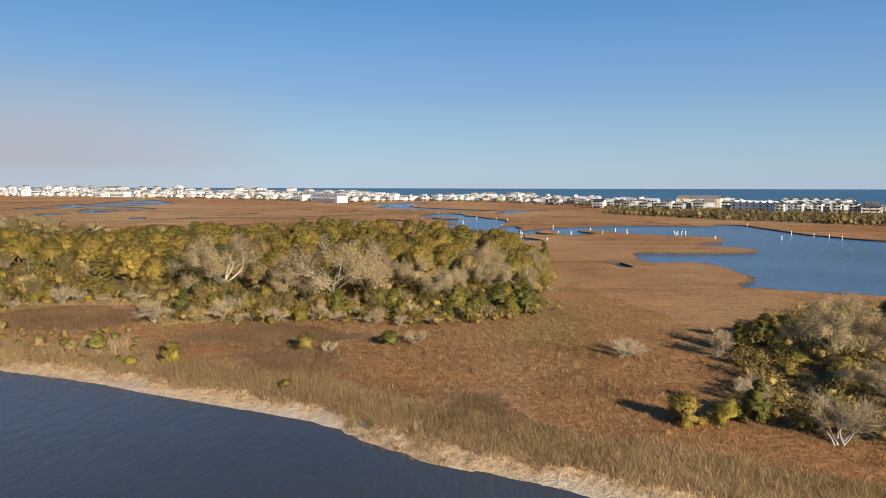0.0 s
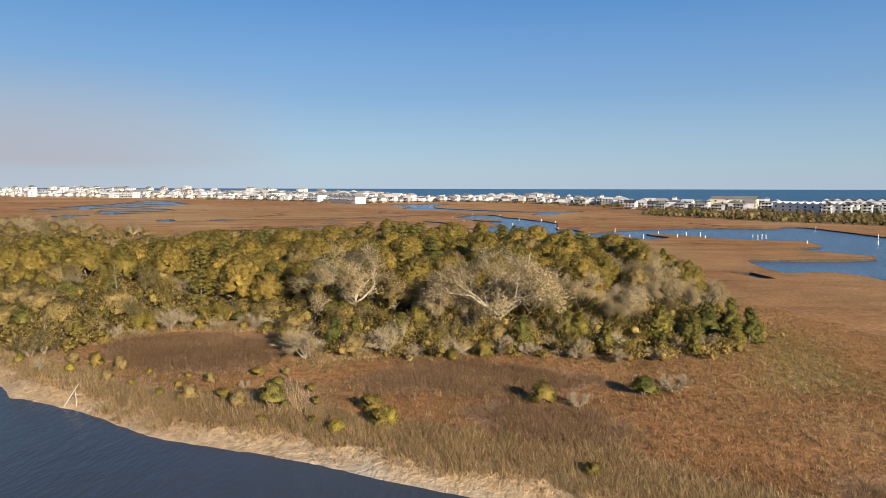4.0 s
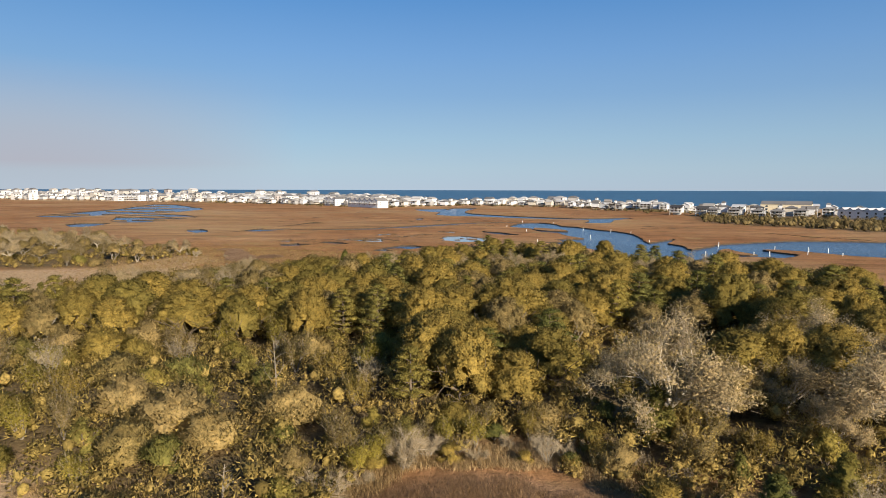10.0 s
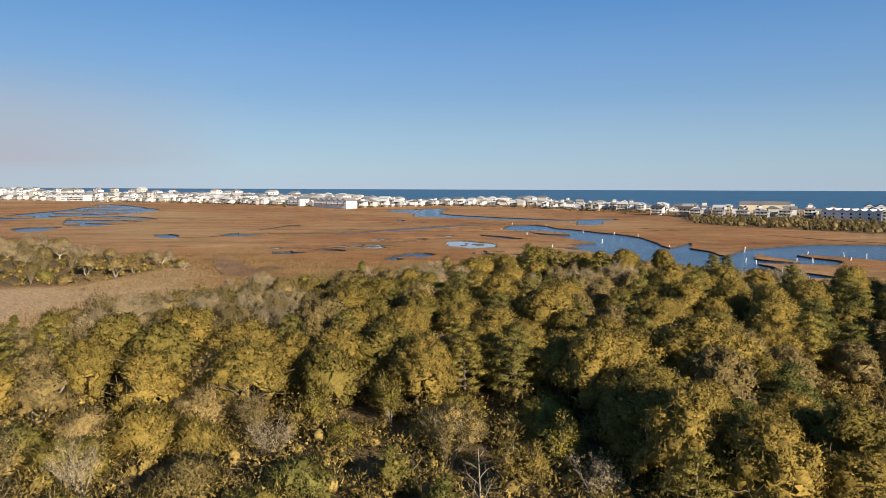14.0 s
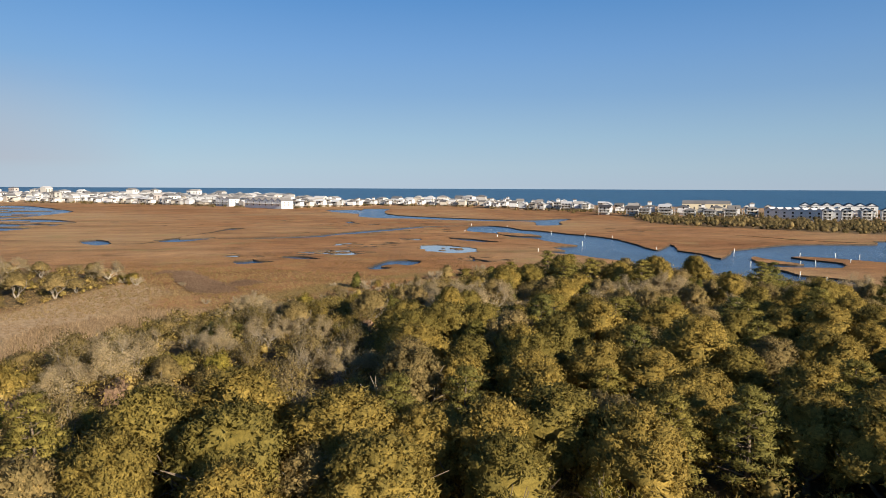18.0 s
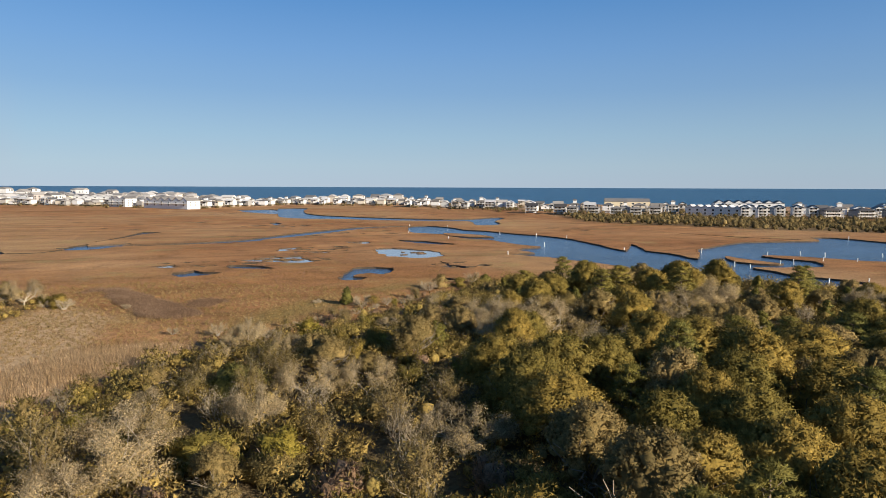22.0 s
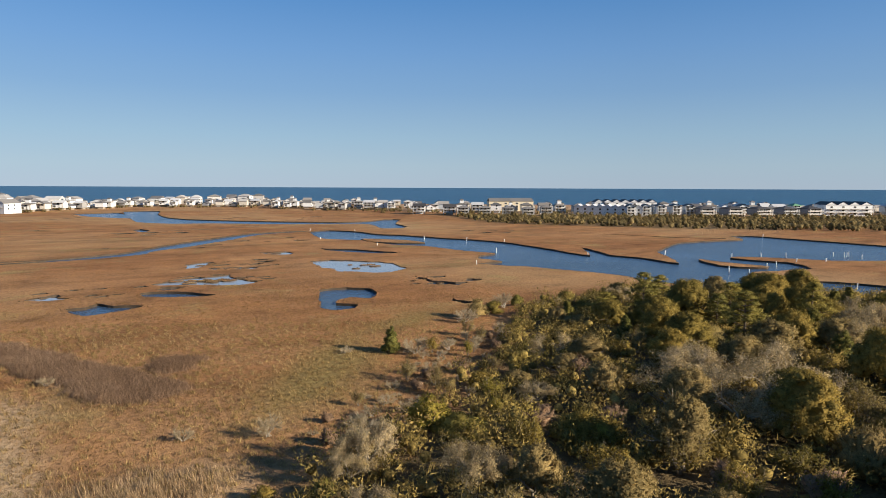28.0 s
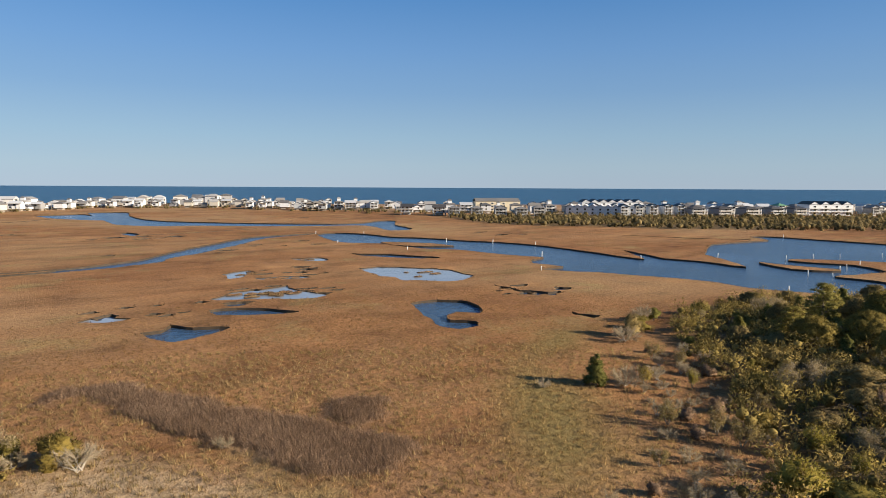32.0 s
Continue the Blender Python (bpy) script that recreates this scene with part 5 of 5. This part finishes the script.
FOOT = [(-65, 85), (-58, 98), (-44, 98), (-35, 91), (-30, 82), (-36, 79), (-41, 90), (-46, 94), (-56, 94)]
sward("shore_grass", "pale dry grass at the wood's foot", [FOOT], 5000, 12, 0.6, 0.018, 0.5, G_STRAW, 118, (), 0.0, 0.25)

# taller dark cordgrass that fringes creeks and pools
fr = np.random.default_rng(55)
rims = []
for w in waters + islets:
    if w[:, 1].min() < 440 and abs(w[:, 0]).max() < 320:
        nxt = np.roll(w, -1, 0)
        for a_, b_ in zip(w, nxt):
            n_ = max(1, int(np.hypot(*(b_ - a_)) / 0.5))
            t_ = (np.arange(n_) + fr.random(n_)) / n_
            keep_ = fr.random(n_) < 0.75
            rims.append((a_ + (b_ - a_) * t_[:, None] + fr.normal(0, 0.35, (n_, 2)))[keep_])
rims = np.concatenate(rims)
rims = rims[~in_water(rims)]
V, F, N = blades(rims, 6, 0.42, 0.04, 0.35, 108, 0.2)
tagged(new("cordgrass_fringe", mesh_of("cordgrass_fringe", V, F, G_FRINGE, True, N)), "dark brown cordgrass fringe along the creek banks", "grass", kind="stuff")

# ---------------------------------------------------------------- channel posts
POSTS = [(-3.3, 434), (13.6, 422), (-17.5, 391), (27.4, 294), (48.9, 282), (62.3, 268), (74.9, 258), (62.7, 249), (45.1, 248), (50.2, 248), (30.7, 250), (30.6, 244.5),
         (10.1, 317), (-15.9, 294), (30, 359), (-11.7, 356), (-0.6, 241.8), (96.8, 225), (121.5, 227), (138, 251), (141.7, 242), (144.5, 237), (143.7, 228),
         (92, 252), (92.3, 249), (93.8, 249), (95.4, 249), (71.4, 245), (71.9, 264), (89.4, 243), (145.2, 303), (28.5, 229), (26.9, 219), (35.5, 216), (20, 374), (34.7, 342)]


def post():
    ob = tagged(new("channel_post"), "white plastic pipe marker post standing in the creek", "post", "channel posts")
    bm = bmesh.new()
    bmesh.ops.create_cone(bm, cap_ends=True, segments=8, radius1=0.13, radius2=0.12, depth=2.6, matrix=Matrix.Translation((0, 0, 0.15)))
    part("pipe", bm, PVC, ob)
    bm = bmesh.new()
    bmesh.ops.create_cone(bm, cap_ends=True, segments=8, radius1=0.15, radius2=0.12, depth=0.16, matrix=Matrix.Translation((0, 0, 1.5)))
    part("cap", bm, PVC, ob)
    return ob


first = post()
for i, (x, y) in enumerate(POSTS):
    m = pose(x, y, -0.42, rng.uniform(-5, 5), rng.uniform(-7, 7), rng.uniform(0, 360)) @ Matrix.Scale(rng.uniform(0.8, 1.05), 4, (0, 0, 1))
    ob = first if i == 0 else copy_thing(first, m)
    ob.matrix_basis = m
# bleached driftwood prop on the beach
drift = tagged(new("driftwood"), "bleached forked driftwood branch leaning on the beach", "driftwood")
V, F = [], []
tube(V, F, (-0.5, -0.2, -0.1), (0.5, 0.3, 1.7), 0.05, 0.03, 6)
tube(V, F, (0.6, -0.3, -0.1), (0.25, 0.18, 1.25), 0.045, 0.03, 6)
tube(V, F, (0.1, 0.1, 0.9), (0.9, -0.1, 0.9), 0.03, 0.015, 5)
child("branch", mesh_of("branch", V, F, BARK_DEAD, True), drift)
drift.matrix_basis = pose(-54.3, 68.6, -0.2)

# ---------------------------------------------------------------- houses


def roof_mesh(kind, x0, x1, y0, y1, z, rise, over=0.5, along="y"):
    """A gable or hip roof with a thick edge; the ridge runs along the given axis."""
    bm = bmesh.new()
    x0, x1, y0, y1 = x0 - over, x1 + over, y0 - over, y1 + over
    cx, cy = (x0 + x1) / 2, (y0 + y1) / 2
    inset = min(x1 - x0, y1 - y0) / 2 if kind == "hip" else 0.0
    if along == "y":
        r0, r1 = (cx, y0 + inset, z + rise), (cx, y1 - inset, z + rise)
        if r0[1] >= r1[1]:
            r0, r1 = (cx, cy - 0.1, z + rise), (cx, cy + 0.1, z + rise)
    else:
        r0, r1 = (x0 + inset, cy, z + rise), (x1 - inset, cy, z + rise)
        if r0[0] >= r1[0]:
            r0, r1 = (cx - 0.1, cy, z + rise), (cx + 0.1, cy, z + rise)
    for dz in (0.0, -0.22):
        c = [bm.verts.new((x, y, z + dz)) for x, y in ((x0, y0), (x1, y0), (x1, y1), (x0, y1))]
        a, b = bm.verts.new((r0[0], r0[1], r0[2] + dz)), bm.verts.new((r1[0], r1[1], r1[2] + dz))
        if along == "y":
            fs = [(c[0], c[1], a), (c[1], c[2], b, a), (c[2], c[3], b), (c[3], c[0], a, b)]
        else:
            fs = [(c[0], c[1], b, a), (c[1], c[2], b), (c[2], c[3], a, b), (c[3], c[0], a)]
        if dz == 0.0:
            top = c
        else:
            low = c
        for i, f in enumerate(fs):
            if kind == "gable" and len(f) == 3:
                continue
            bm.faces.new(f)
    for i in range(4):
        bm.faces.new((low[i], low[(i + 1) % 4], top[(i + 1) % 4], top[i]))
    return bm


def gable_wall(bm, x0, x1, y, z, rise, t=0.2):
    for yy in (y, y + t):
        bm.faces.new([bm.verts.new(p) for p in ((x0, yy, z), (x1, yy, z), ((x0 + x1) / 2, yy, z + rise))])


def gable_wall_x(bm, y0, y1, x, z, rise, t=0.2):
    for xx in (x, x + t):
        bm.faces.new([bm.verts.new(p) for p in ((xx, y0, z), (xx, y1, z), (xx, (y0 + y1) / 2, z + rise))])


def window(parent, x, y, z, w, h, axis="y"):
    """A framed window proud of the wall; axis: the way that it faces along."""
    t = 0.08
    if axis == "y":
        fr = part("window", boxes((x - w / 2 - 0.12, x + w / 2 + 0.12, y - t, y, z - 0.12, z), (x - w / 2 - 0.12, x + w / 2 + 0.12, y - t, y, z + h, z + h + 0.12),
                                  (x - w / 2 - 0.12, x - w / 2, y - t, y, z, z + h), (x + w / 2, x + w / 2 + 0.12, y - t, y, z, z + h)), TRIM, parent)
        part("pane", boxes((x - w / 2, x + w / 2, y - 0.03, y - 0.01, z, z + h)), PANE, fr)
    else:
        fr = part("window", boxes((x, x + t, y - w / 2 - 0.12, y + w / 2 + 0.12, z - 0.12, z), (x, x + t, y - w / 2 - 0.12, y + w / 2 + 0.12, z + h, z + h + 0.12),
                                  (x, x + t, y - w / 2 - 0.12, y - w / 2, z, z + h), (x, x + t, y + w / 2, y + w / 2 + 0.12, z, z + h)), TRIM, parent)
        part("pane", boxes((x + 0.01, x + 0.03, y - w / 2, y + w / 2, z, z + h)), PANE, fr)


def deck(parent, x0, x1, y0, y1, z, posts=True):
    d = part("deck", boxes((x0, x1, y0, y1, z - 0.2, z)), PLANK, parent)
    n = max(3, int((x1 - x0) / 0.9))
    specs = [(x0, x1, y0, y0 + 0.07, z + 0.95, z + 1.03), (x0, x1, y0, y0 + 0.06, z + 0.12, z + 0.2)]
    specs += [(x0 + (x1 - x0) * i / n - 0.04, x0 + (x1 - x0) * i / n + 0.04, y0, y0 + 0.08, z, z + 1.0) for i in range(n + 1)]
    part("railing", boxes(*specs), TRIM, d)


def beach_house(label, w, d, floors, wall, roof, kind, rise, along="y", tower=False, chimney=False, fine=True, stilts=2.0):
    """A beach house on piles: body, roof, decks, windows."""
    w, d, rise = w * 0.86, d * 0.86, rise * 0.86
    ob = tagged(new(kind + ("_house" if fine else "_cottage")), label, "house", "houses of the beach town")
    h = stilts + 2.35 * floors
    bm = boxes((-w / 2, w / 2, -d / 2, d / 2, stilts, h))
    if kind == "gable":
        if along == "y":
            gable_wall(bm, -w / 2, w / 2, -d / 2, h, rise * w / (w + 1.0), 0.2)
            gable_wall(bm, -w / 2, w / 2, d / 2 - 0.2, h, rise * w / (w + 1.0), 0.2)
        else:
            gable_wall_x(bm, -d / 2, d / 2, -w / 2, h, rise * d / (d + 1.0), 0.2)
            gable_wall_x(bm, -d / 2, d / 2, w / 2 - 0.2, h, rise * d / (d + 1.0), 0.2)
    part("wall", bm, wall, ob)
    part("roof", roof_mesh(kind, -w / 2, w / 2, -d / 2, d / 2, h + 0.02, rise, 0.5, along), roof, ob)
    if fine:
        part("ground_room", boxes((-w * 0.3, w * 0.32, -d * 0.25, d * 0.38, -0.2, stilts)), wall, ob)
    for f in range(floors):
        z = stilts + 2.35 * f
        if fine:
            deck(ob, -w / 2, w / 2, -d / 2 - 2.2, -d / 2, z + 0.02)
        n = 3 if w > 8 else 2
        if not fine and f == floors - 1:
            pz = stilts
            part("porch", boxes((-w * 0.33, w * 0.38, -d * 0.22, d * 0.4, -0.2, stilts - 0.01), (-w / 2, w / 2, -d / 2 - 2.2, -d / 2, pz - 0.2, pz), (-w / 2, w / 2, -d / 2 - 2.2, -d / 2 - 2.1, pz + 0.85, pz + 1.0), (-w / 2 - 0.2, w / 2 + 0.2, -d / 2 - 2.5, -d / 2, h - 0.25, h - 0.05),
                                (-w / 2, -w / 2 + 0.25, -d / 2 - 2.2, -d / 2 - 1.95, -0.2, h - 0.25), (w / 2 - 0.25, w / 2, -d / 2 - 2.2, -d / 2 - 1.95, -0.2, h - 0.25)), PLANK, ob)
        for i in range(n):
            x = -w / 2 + w * (i + 0.5) / n
            tall = (i + f) % 2 == 0
            if fine:
                window(ob, x, -d / 2, z + (0.3 if tall else 0.9), 1.5, 1.9 if tall else 1.2)
            elif i == f:
                part("window", boxes((x - 1.0, x + 1.0, -d / 2 - 0.04, -d / 2 + 0.02, z + 0.5, z + 2.2)), PANE, ob)
        if fine:
            for y in (d * 0.05,):
                window(ob, w / 2, y, z + 0.9, 1.1, 1.3, "x")
    if fine:
        for x in (-w / 2 + 0.3, w / 2 - 0.3):
            for y in (-d / 2 + 0.3, d / 2 - 0.3):
                part("piling", boxes((x - 0.17, x + 0.17, y - 0.17, y + 0.17, -0.3, stilts)), PLANK, ob)
        for x in (-w / 2 + 0.12, w / 2 - 0.12):
            part("porch_post", boxes((x - 0.1, x + 0.1, -d / 2 - 2.15, -d / 2 - 1.95, -0.3, h - 0.2)), TRIM, ob)
        part("porch_roof", boxes((-w / 2 - 0.2, w / 2 + 0.2, -d / 2 - 2.4, -d / 2, h - 0.2, h - 0.02)), roof, ob)
    if tower:
        part("cupola", boxes((-1.6, 1.6, -1.6, 1.6, h + rise * 0.45, h + rise + 1.9)), wall, ob)
        part("cupola_roof", roof_mesh("hip", -1.6, 1.6, -1.6, 1.6, h + rise + 1.92, 1.0, 0.4), roof, ob)
    if chimney:
        part("chimney", boxes((w * 0.3, w * 0.3 + 0.9, 0, 0.9, h, h + rise + 0.9)), SHINGLE_DARK, ob)
    return ob


def gable_row(label, n, unit, d, floors, wall, roof, rise, stilts=0.3, decks=True, along="y"):
    """A terrace: one long body, a gable roof, windows and balcony to each unit."""
    ob = tagged(new("townhouse_row"), label, "townhouse")
    h = stilts + 2.6 * floors
    bm = boxes((0, n * unit, 0, d, -0.4, h))
    for i in range(n if along == "y" else 0):
        gable_wall(bm, i * unit + 0.3, (i + 1) * unit - 0.3, 0, h, rise * 0.93)
        gable_wall(bm, i * unit + 0.3, (i + 1) * unit - 0.3, d - 0.2, h, rise * 0.93)
    part("wall", bm, wall, ob)
    for i in range(n):
        x = i * unit
        part("roof", roof_mesh("gable", x + 0.25, x + unit - 0.25, 0, d, h + 0.02, rise, 0.25, along), roof, ob)
        for f in range(floors):
            z = stilts + 2.35 * f
            window(ob, x + unit * 0.5, 0, z + 0.7, min(1.7, unit * 0.26), 1.3)
            if decks and f:
                deck(ob, x + 0.8, x + unit - 0.8, -1.6, 0, z)
    for f in range(floors):
        for y in (d * 0.25, d * 0.6):
            window(ob, n * unit, y, stilts + 2.35 * f + 0.8, 1.0, 1.3, "x")
    return ob


def town_ground(x, y):
    return ground_at(x, y)


def stand(ob, x, y, facing):
    ob.matrix_basis = pose(x, y, town_ground(x, y) - 0.05, 0, 0, facing)
    return ob


# rows that stand out singly; facing: degrees by which the front turns from -y
stand(gable_row("long white terrace with dark-edged gable roofs facing the marsh", 6, 10.0, 13, 2, SIDING_WHITE, SHINGLE_GREY, 2.8, 1.6), -153, 747, -52)
stand(gable_row("white flat-fronted townhouse block beside the marsh", 3, 8, 12, 3, SIDING_WHITE, SHINGLE, 2.2), -186, 790, -50)
for x, y, n in ((-322, 945, 8), (-232, 886, 5), (-420, 985, 6), (-560, 1020, 8)):
    stand(gable_row("distant white townhouse terrace with small gables", n, 11, 12, 3, SIDING_WHITE, SHINGLE, 1.9), x, y, -33)
stand(gable_row("terrace of white gabled townhouses with dark shaded fronts", 9, 5.2, 11, 2, SIDING_WHITE, ROOF_WHITE, 2.0, 0.6, False), 216, 478, -58)
stand(gable_row("white gabled townhouse terrace with balconies", 4, 8.4, 14, 3, SIDING_WHITE, SHINGLE_DARK, 2.2), 360, 374, -34)
stand(gable_row("white gabled townhouse terrace with balconies", 7, 7.0, 12, 3, SIDING_WHITE, SHINGLE_DARK, 2.0), 268, 505, -36)
stand(gable_row("long cream condominium with grey hipped roof", 4, 9, 15, 3, SIDING_CREAM, SHINGLE_GREY, 2.4, decks=False, along="x"), 205, 560, -33)

KINDS = (("white beach house on piles with grey gable roof", 8.5, 10, 2, SIDING, SHINGLE, "gable", 2.5), ("white beach house on piles with hipped roof", 9.5, 10, 2, SIDING, SHINGLE, "hip", 2.2),
         ("tall white beach house on piles with pale metal roof", 8, 11, 2, SIDING_WHITE, ROOF_WHITE, "gable", 2.3), ("low beach house on piles with side gable roof", 10.5, 8.5, 1, SIDING, SHINGLE, "gable", 2.3, "x"),
         ("white beach house on piles with rooftop cupola", 9.5, 10, 2, SIDING_WHITE, SHINGLE, "hip", 2.0, "y", True), ("pale beach house on piles with side gable roof", 11, 9, 2, SIDING, ROOF_WHITE, "gable", 2.3, "x"))
near_kinds = [beach_house(*k) for k in KINDS]
far_kinds = [beach_house(*k, fine=False) for k in KINDS]
grey_hip = beach_house("grey beach house on piles with hipped roof and chimney", 10.5, 11, 2, SIDING_GREY, SHINGLE_GREY, "hip", 2.2, chimney=True)
wide_dark = beach_house("wide grey house with dark hipped roof and white porches", 16, 13, 2, SIDING_GREY, SHINGLE_DARK, "hip", 2.4)
twin_gable = beach_house("narrow white gabled house with stacked balconies", 7.5, 12, 3, SIDING_WHITE, SHINGLE_DARK, "gable", 2.2, stilts=1.0)
dark_gable = beach_house("dark-roofed house on piles with white gable end", 12, 10, 2, SIDING_WHITE, SHINGLE_DARK, "gable", 2.6, "x")
green_top = beach_house("tall narrow white house with green metal roof", 8, 11, 3, SIDING_WHITE, ROOF_GREEN, "hip", 2.0, stilts=1.2)
placed = []
placed_used = set()


def settle(ob, x, y, facing, size=1.0):
    m = pose(x, y, town_ground(x, y) - 0.05, 0, 0, facing) @ Matrix.Scale(size, 4)
    if ob.name in placed_used:
        ob = copy_thing(ob, m)
    else:
        placed_used.add(ob.name)
    ob.matrix_basis = m
    placed.append((x, y))


for ob, spots, facing in ((grey_hip, ((152, 524), (163, 513), (174, 501), (181, 488), (196, 486)), -38), (wide_dark, ((280, 418), (296, 407), (312, 396), (328, 386), (343, 377)), -20),
                          (twin_gable, ((237, 446), (247, 441), (258, 437), (268, 432), (276, 427)), -40), (dark_gable, ((138, 560), (150, 538)), -36), (green_top, ((352, 392),), -34)):
    for x, y in spots:
        settle(ob, x, y, facing, 0.86)
taken = placed + [(-153 + 6 * i, 747 - 8 * i) for i in range(9)] + [(-186 + 6 * i, 790 - 6 * i) for i in range(6)]
taken += [(-322 + 10 * i, 945 - 6.5 * i) for i in range(9)] + [(-232 + 10 * i, 886 - 6.5 * i) for i in range(6)] + [(-420 + 10 * i, 985 - 6 * i) for i in range(7)]
taken += [(-560 + 10 * i, 1020 - 6 * i) for i in range(9)]
taken += [(214 + 3.5 * i, 482 - 6 * i) for i in range(9)] + [(360 + 8 * i, 374 - 5 * i) for i in range(5)] + [(268 + 8 * i, 505 - 5 * i) for i in range(7)] + [(205 + 9 * i, 565 - 6 * i) for i in range(7)]
edge_line = np.array(ISLAND_EDGE, float)
seg = np.hypot(*np.diff(edge_line, axis=0).T)
cum = np.concatenate([[0], np.cumsum(seg)])
hr = np.random.default_rng(77)
for row, off in enumerate((5, 25, 50, 82, 120)):
    s = cum[2] - 200
    while s < cum[-3]:
        i = int(np.searchsorted(cum, s)) - 1
        t = (edge_line[i + 1] - edge_line[i]) / seg[i]
        q = edge_line[i] + t * (s - cum[i])
        inward = np.array([0.56, 0.83])
        x, y = q + inward * (off + hr.uniform(-6, 6))
        s += hr.uniform(9.0, 15) * (1.0 if row < 2 else 1.6 if row < 3 else 2.4) * (1.0 if x > -300 else 1.6)
        if hr.random() < 0.08 or (x > 480 and row > 3):
            continue
        if x > 120 and row == 0 and x < 380:
            continue
        if min(math.hypot(x - a, y - b) for a, b in taken) < 8.0:
            continue
        taken.append((x, y))
        near_one = row < 2 and x > 130
        settle((near_kinds if near_one else far_kinds)[int(hr.choice((0, 0, 1, 1, 2, 3, 3, 4, 5)))], x, y, -34 + hr.choice((0, 0, 0, 90, -90)) + hr.uniform(-6, 6), 0.92 if near_one else hr.uniform(0.72, 0.9))
# the deep rows of the far town, past counting: plain bodies with gable or hipped roofs, windows and porch shade as dark
# plates
def far_town():
    g = np.random.default_rng(91)
    mats = [island_paint("far_siding", [(0.0, (0.76, 0.76, 0.75)), (0.55, (0.66, 0.66, 0.65)), (0.75, (0.55, 0.50, 0.42)), (0.9, (0.36, 0.37, 0.39)), (1.0, (0.48, 0.40, 0.36))]),
            island_paint("far_roofs", [(0.0, (0.13, 0.13, 0.135)), (0.45, (0.26, 0.25, 0.24)), (0.75, (0.42, 0.40, 0.38)), (1.0, (0.60, 0.60, 0.60))]),
            island_paint("far_windows_and_shade", [(0.0, (0.05, 0.05, 0.055)), (1.0, (0.12, 0.11, 0.10))])]
    V, F, M = [], [], []

    def solid(corners, faces, m, mat):
        k = len(V)
        V.extend(m @ Vector(c) for c in corners)
        for f in faces:
            F.append(tuple(k + i for i in f))
            M.append(mat)
    cube = ((0, 3, 2, 1), (4, 5, 6, 7), (0, 1, 5, 4), (1, 2, 6, 5), (2, 3, 7, 6), (3, 0, 4, 7))

    def brick(x0, x1, y0, y1, z0, z1, m, mat):
        solid([(x0, y0, z0), (x1, y0, z0), (x1, y1, z0), (x0, y1, z0), (x0, y0, z1), (x1, y0, z1), (x1, y1, z1), (x0, y1, z1)], cube, m, mat)
    for off in (8, 30, 56, 84, 112, 142, 174, 206, 240, 276):
        s = cum[1] + 300
        while s < cum[8]:
            i = int(np.searchsorted(cum, s)) - 1
            q = edge_line[i] + (edge_line[i + 1] - edge_line[i]) * (s - cum[i]) / seg[i]
            x, y = q + np.array([0.56, 0.83]) * (off + g.uniform(-8, 8))
            s += g.uniform(11, 24) * (1.0 + 0.5 * (x < -700))
            if not inside(np.array([(x, y)]), np.concatenate([edge, beach[::-1]]))[0] or min(math.hypot(x - a, y - b) for a, b in taken) < 10.0:
                continue
            if x > -110 and off > 112:
                continue
            taken.append((x, y))
            w, d = g.uniform(8, 13), g.uniform(8, 12)
            h = g.uniform(6.5, 9.5) if g.random() < 0.8 or x > -200 else g.uniform(11, 16)
            m = pose(x, y, 0.9, 0, 0, -34 + g.uniform(-10, 10) + 90 * int(g.random() < 0.4))
            brick(-w / 2, w / 2, -d / 2, d / 2, -0.5, h, m, 0)
            # thin dark plates on the walls stand for windows and for porch shade
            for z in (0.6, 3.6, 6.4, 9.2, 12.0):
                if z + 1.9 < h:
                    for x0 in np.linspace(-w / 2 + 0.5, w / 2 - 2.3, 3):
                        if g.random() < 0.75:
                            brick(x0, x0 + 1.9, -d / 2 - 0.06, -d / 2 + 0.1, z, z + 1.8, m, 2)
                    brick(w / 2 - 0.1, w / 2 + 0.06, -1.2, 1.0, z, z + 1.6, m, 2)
            r, o = g.uniform(1.6, 3.0), 0.5
            inset = 0.0 if g.random() < 0.55 else w * 0.4
            solid([(-w / 2 - o, -d / 2 - o, h), (w / 2 + o, -d / 2 - o, h), (w / 2 + o, d / 2 + o, h), (-w / 2 - o, d / 2 + o, h), (-w / 2 - o + inset, 0, h + r), (w / 2 + o - inset, 0, h + r)],
                  ((0, 3, 2, 1), (0, 1, 5, 4), (2, 3, 4, 5), (1, 2, 5), (3, 0, 4)), m, 1)
    me = bpy.data.meshes.new("far_houses")
    me.from_pydata([tuple(v) for v in V], [], F)
    for m in mats:
        me.materials.append(m)
    me.polygons.foreach_set("material_index", M)
    return tagged(new("far_houses", me), "crowded white and grey houses of the distant beach town", "houses", kind="stuff")


far_town()
# bushes between the houses
spots = []
for k in range(760):
    s = hr.uniform(cum[4], cum[-4])
    i = int(np.searchsorted(cum, s)) - 1
    q = edge_line[i] + (edge_line[i + 1] - edge_line[i]) * (s - cum[i]) / seg[i]
    x, y = q + np.array([0.56, 0.83]) * hr.uniform(-12, 75) + (0, -4)
    if min(math.hypot(x - a, y - b) for a, b in taken) > 5.5:
        spots.append((x, y))
mounds("garden_brush", "dark green bushes and small trees among the beach houses", spots, 1.6, 2.8, 50, 0.18, G_BRUSH, 34)
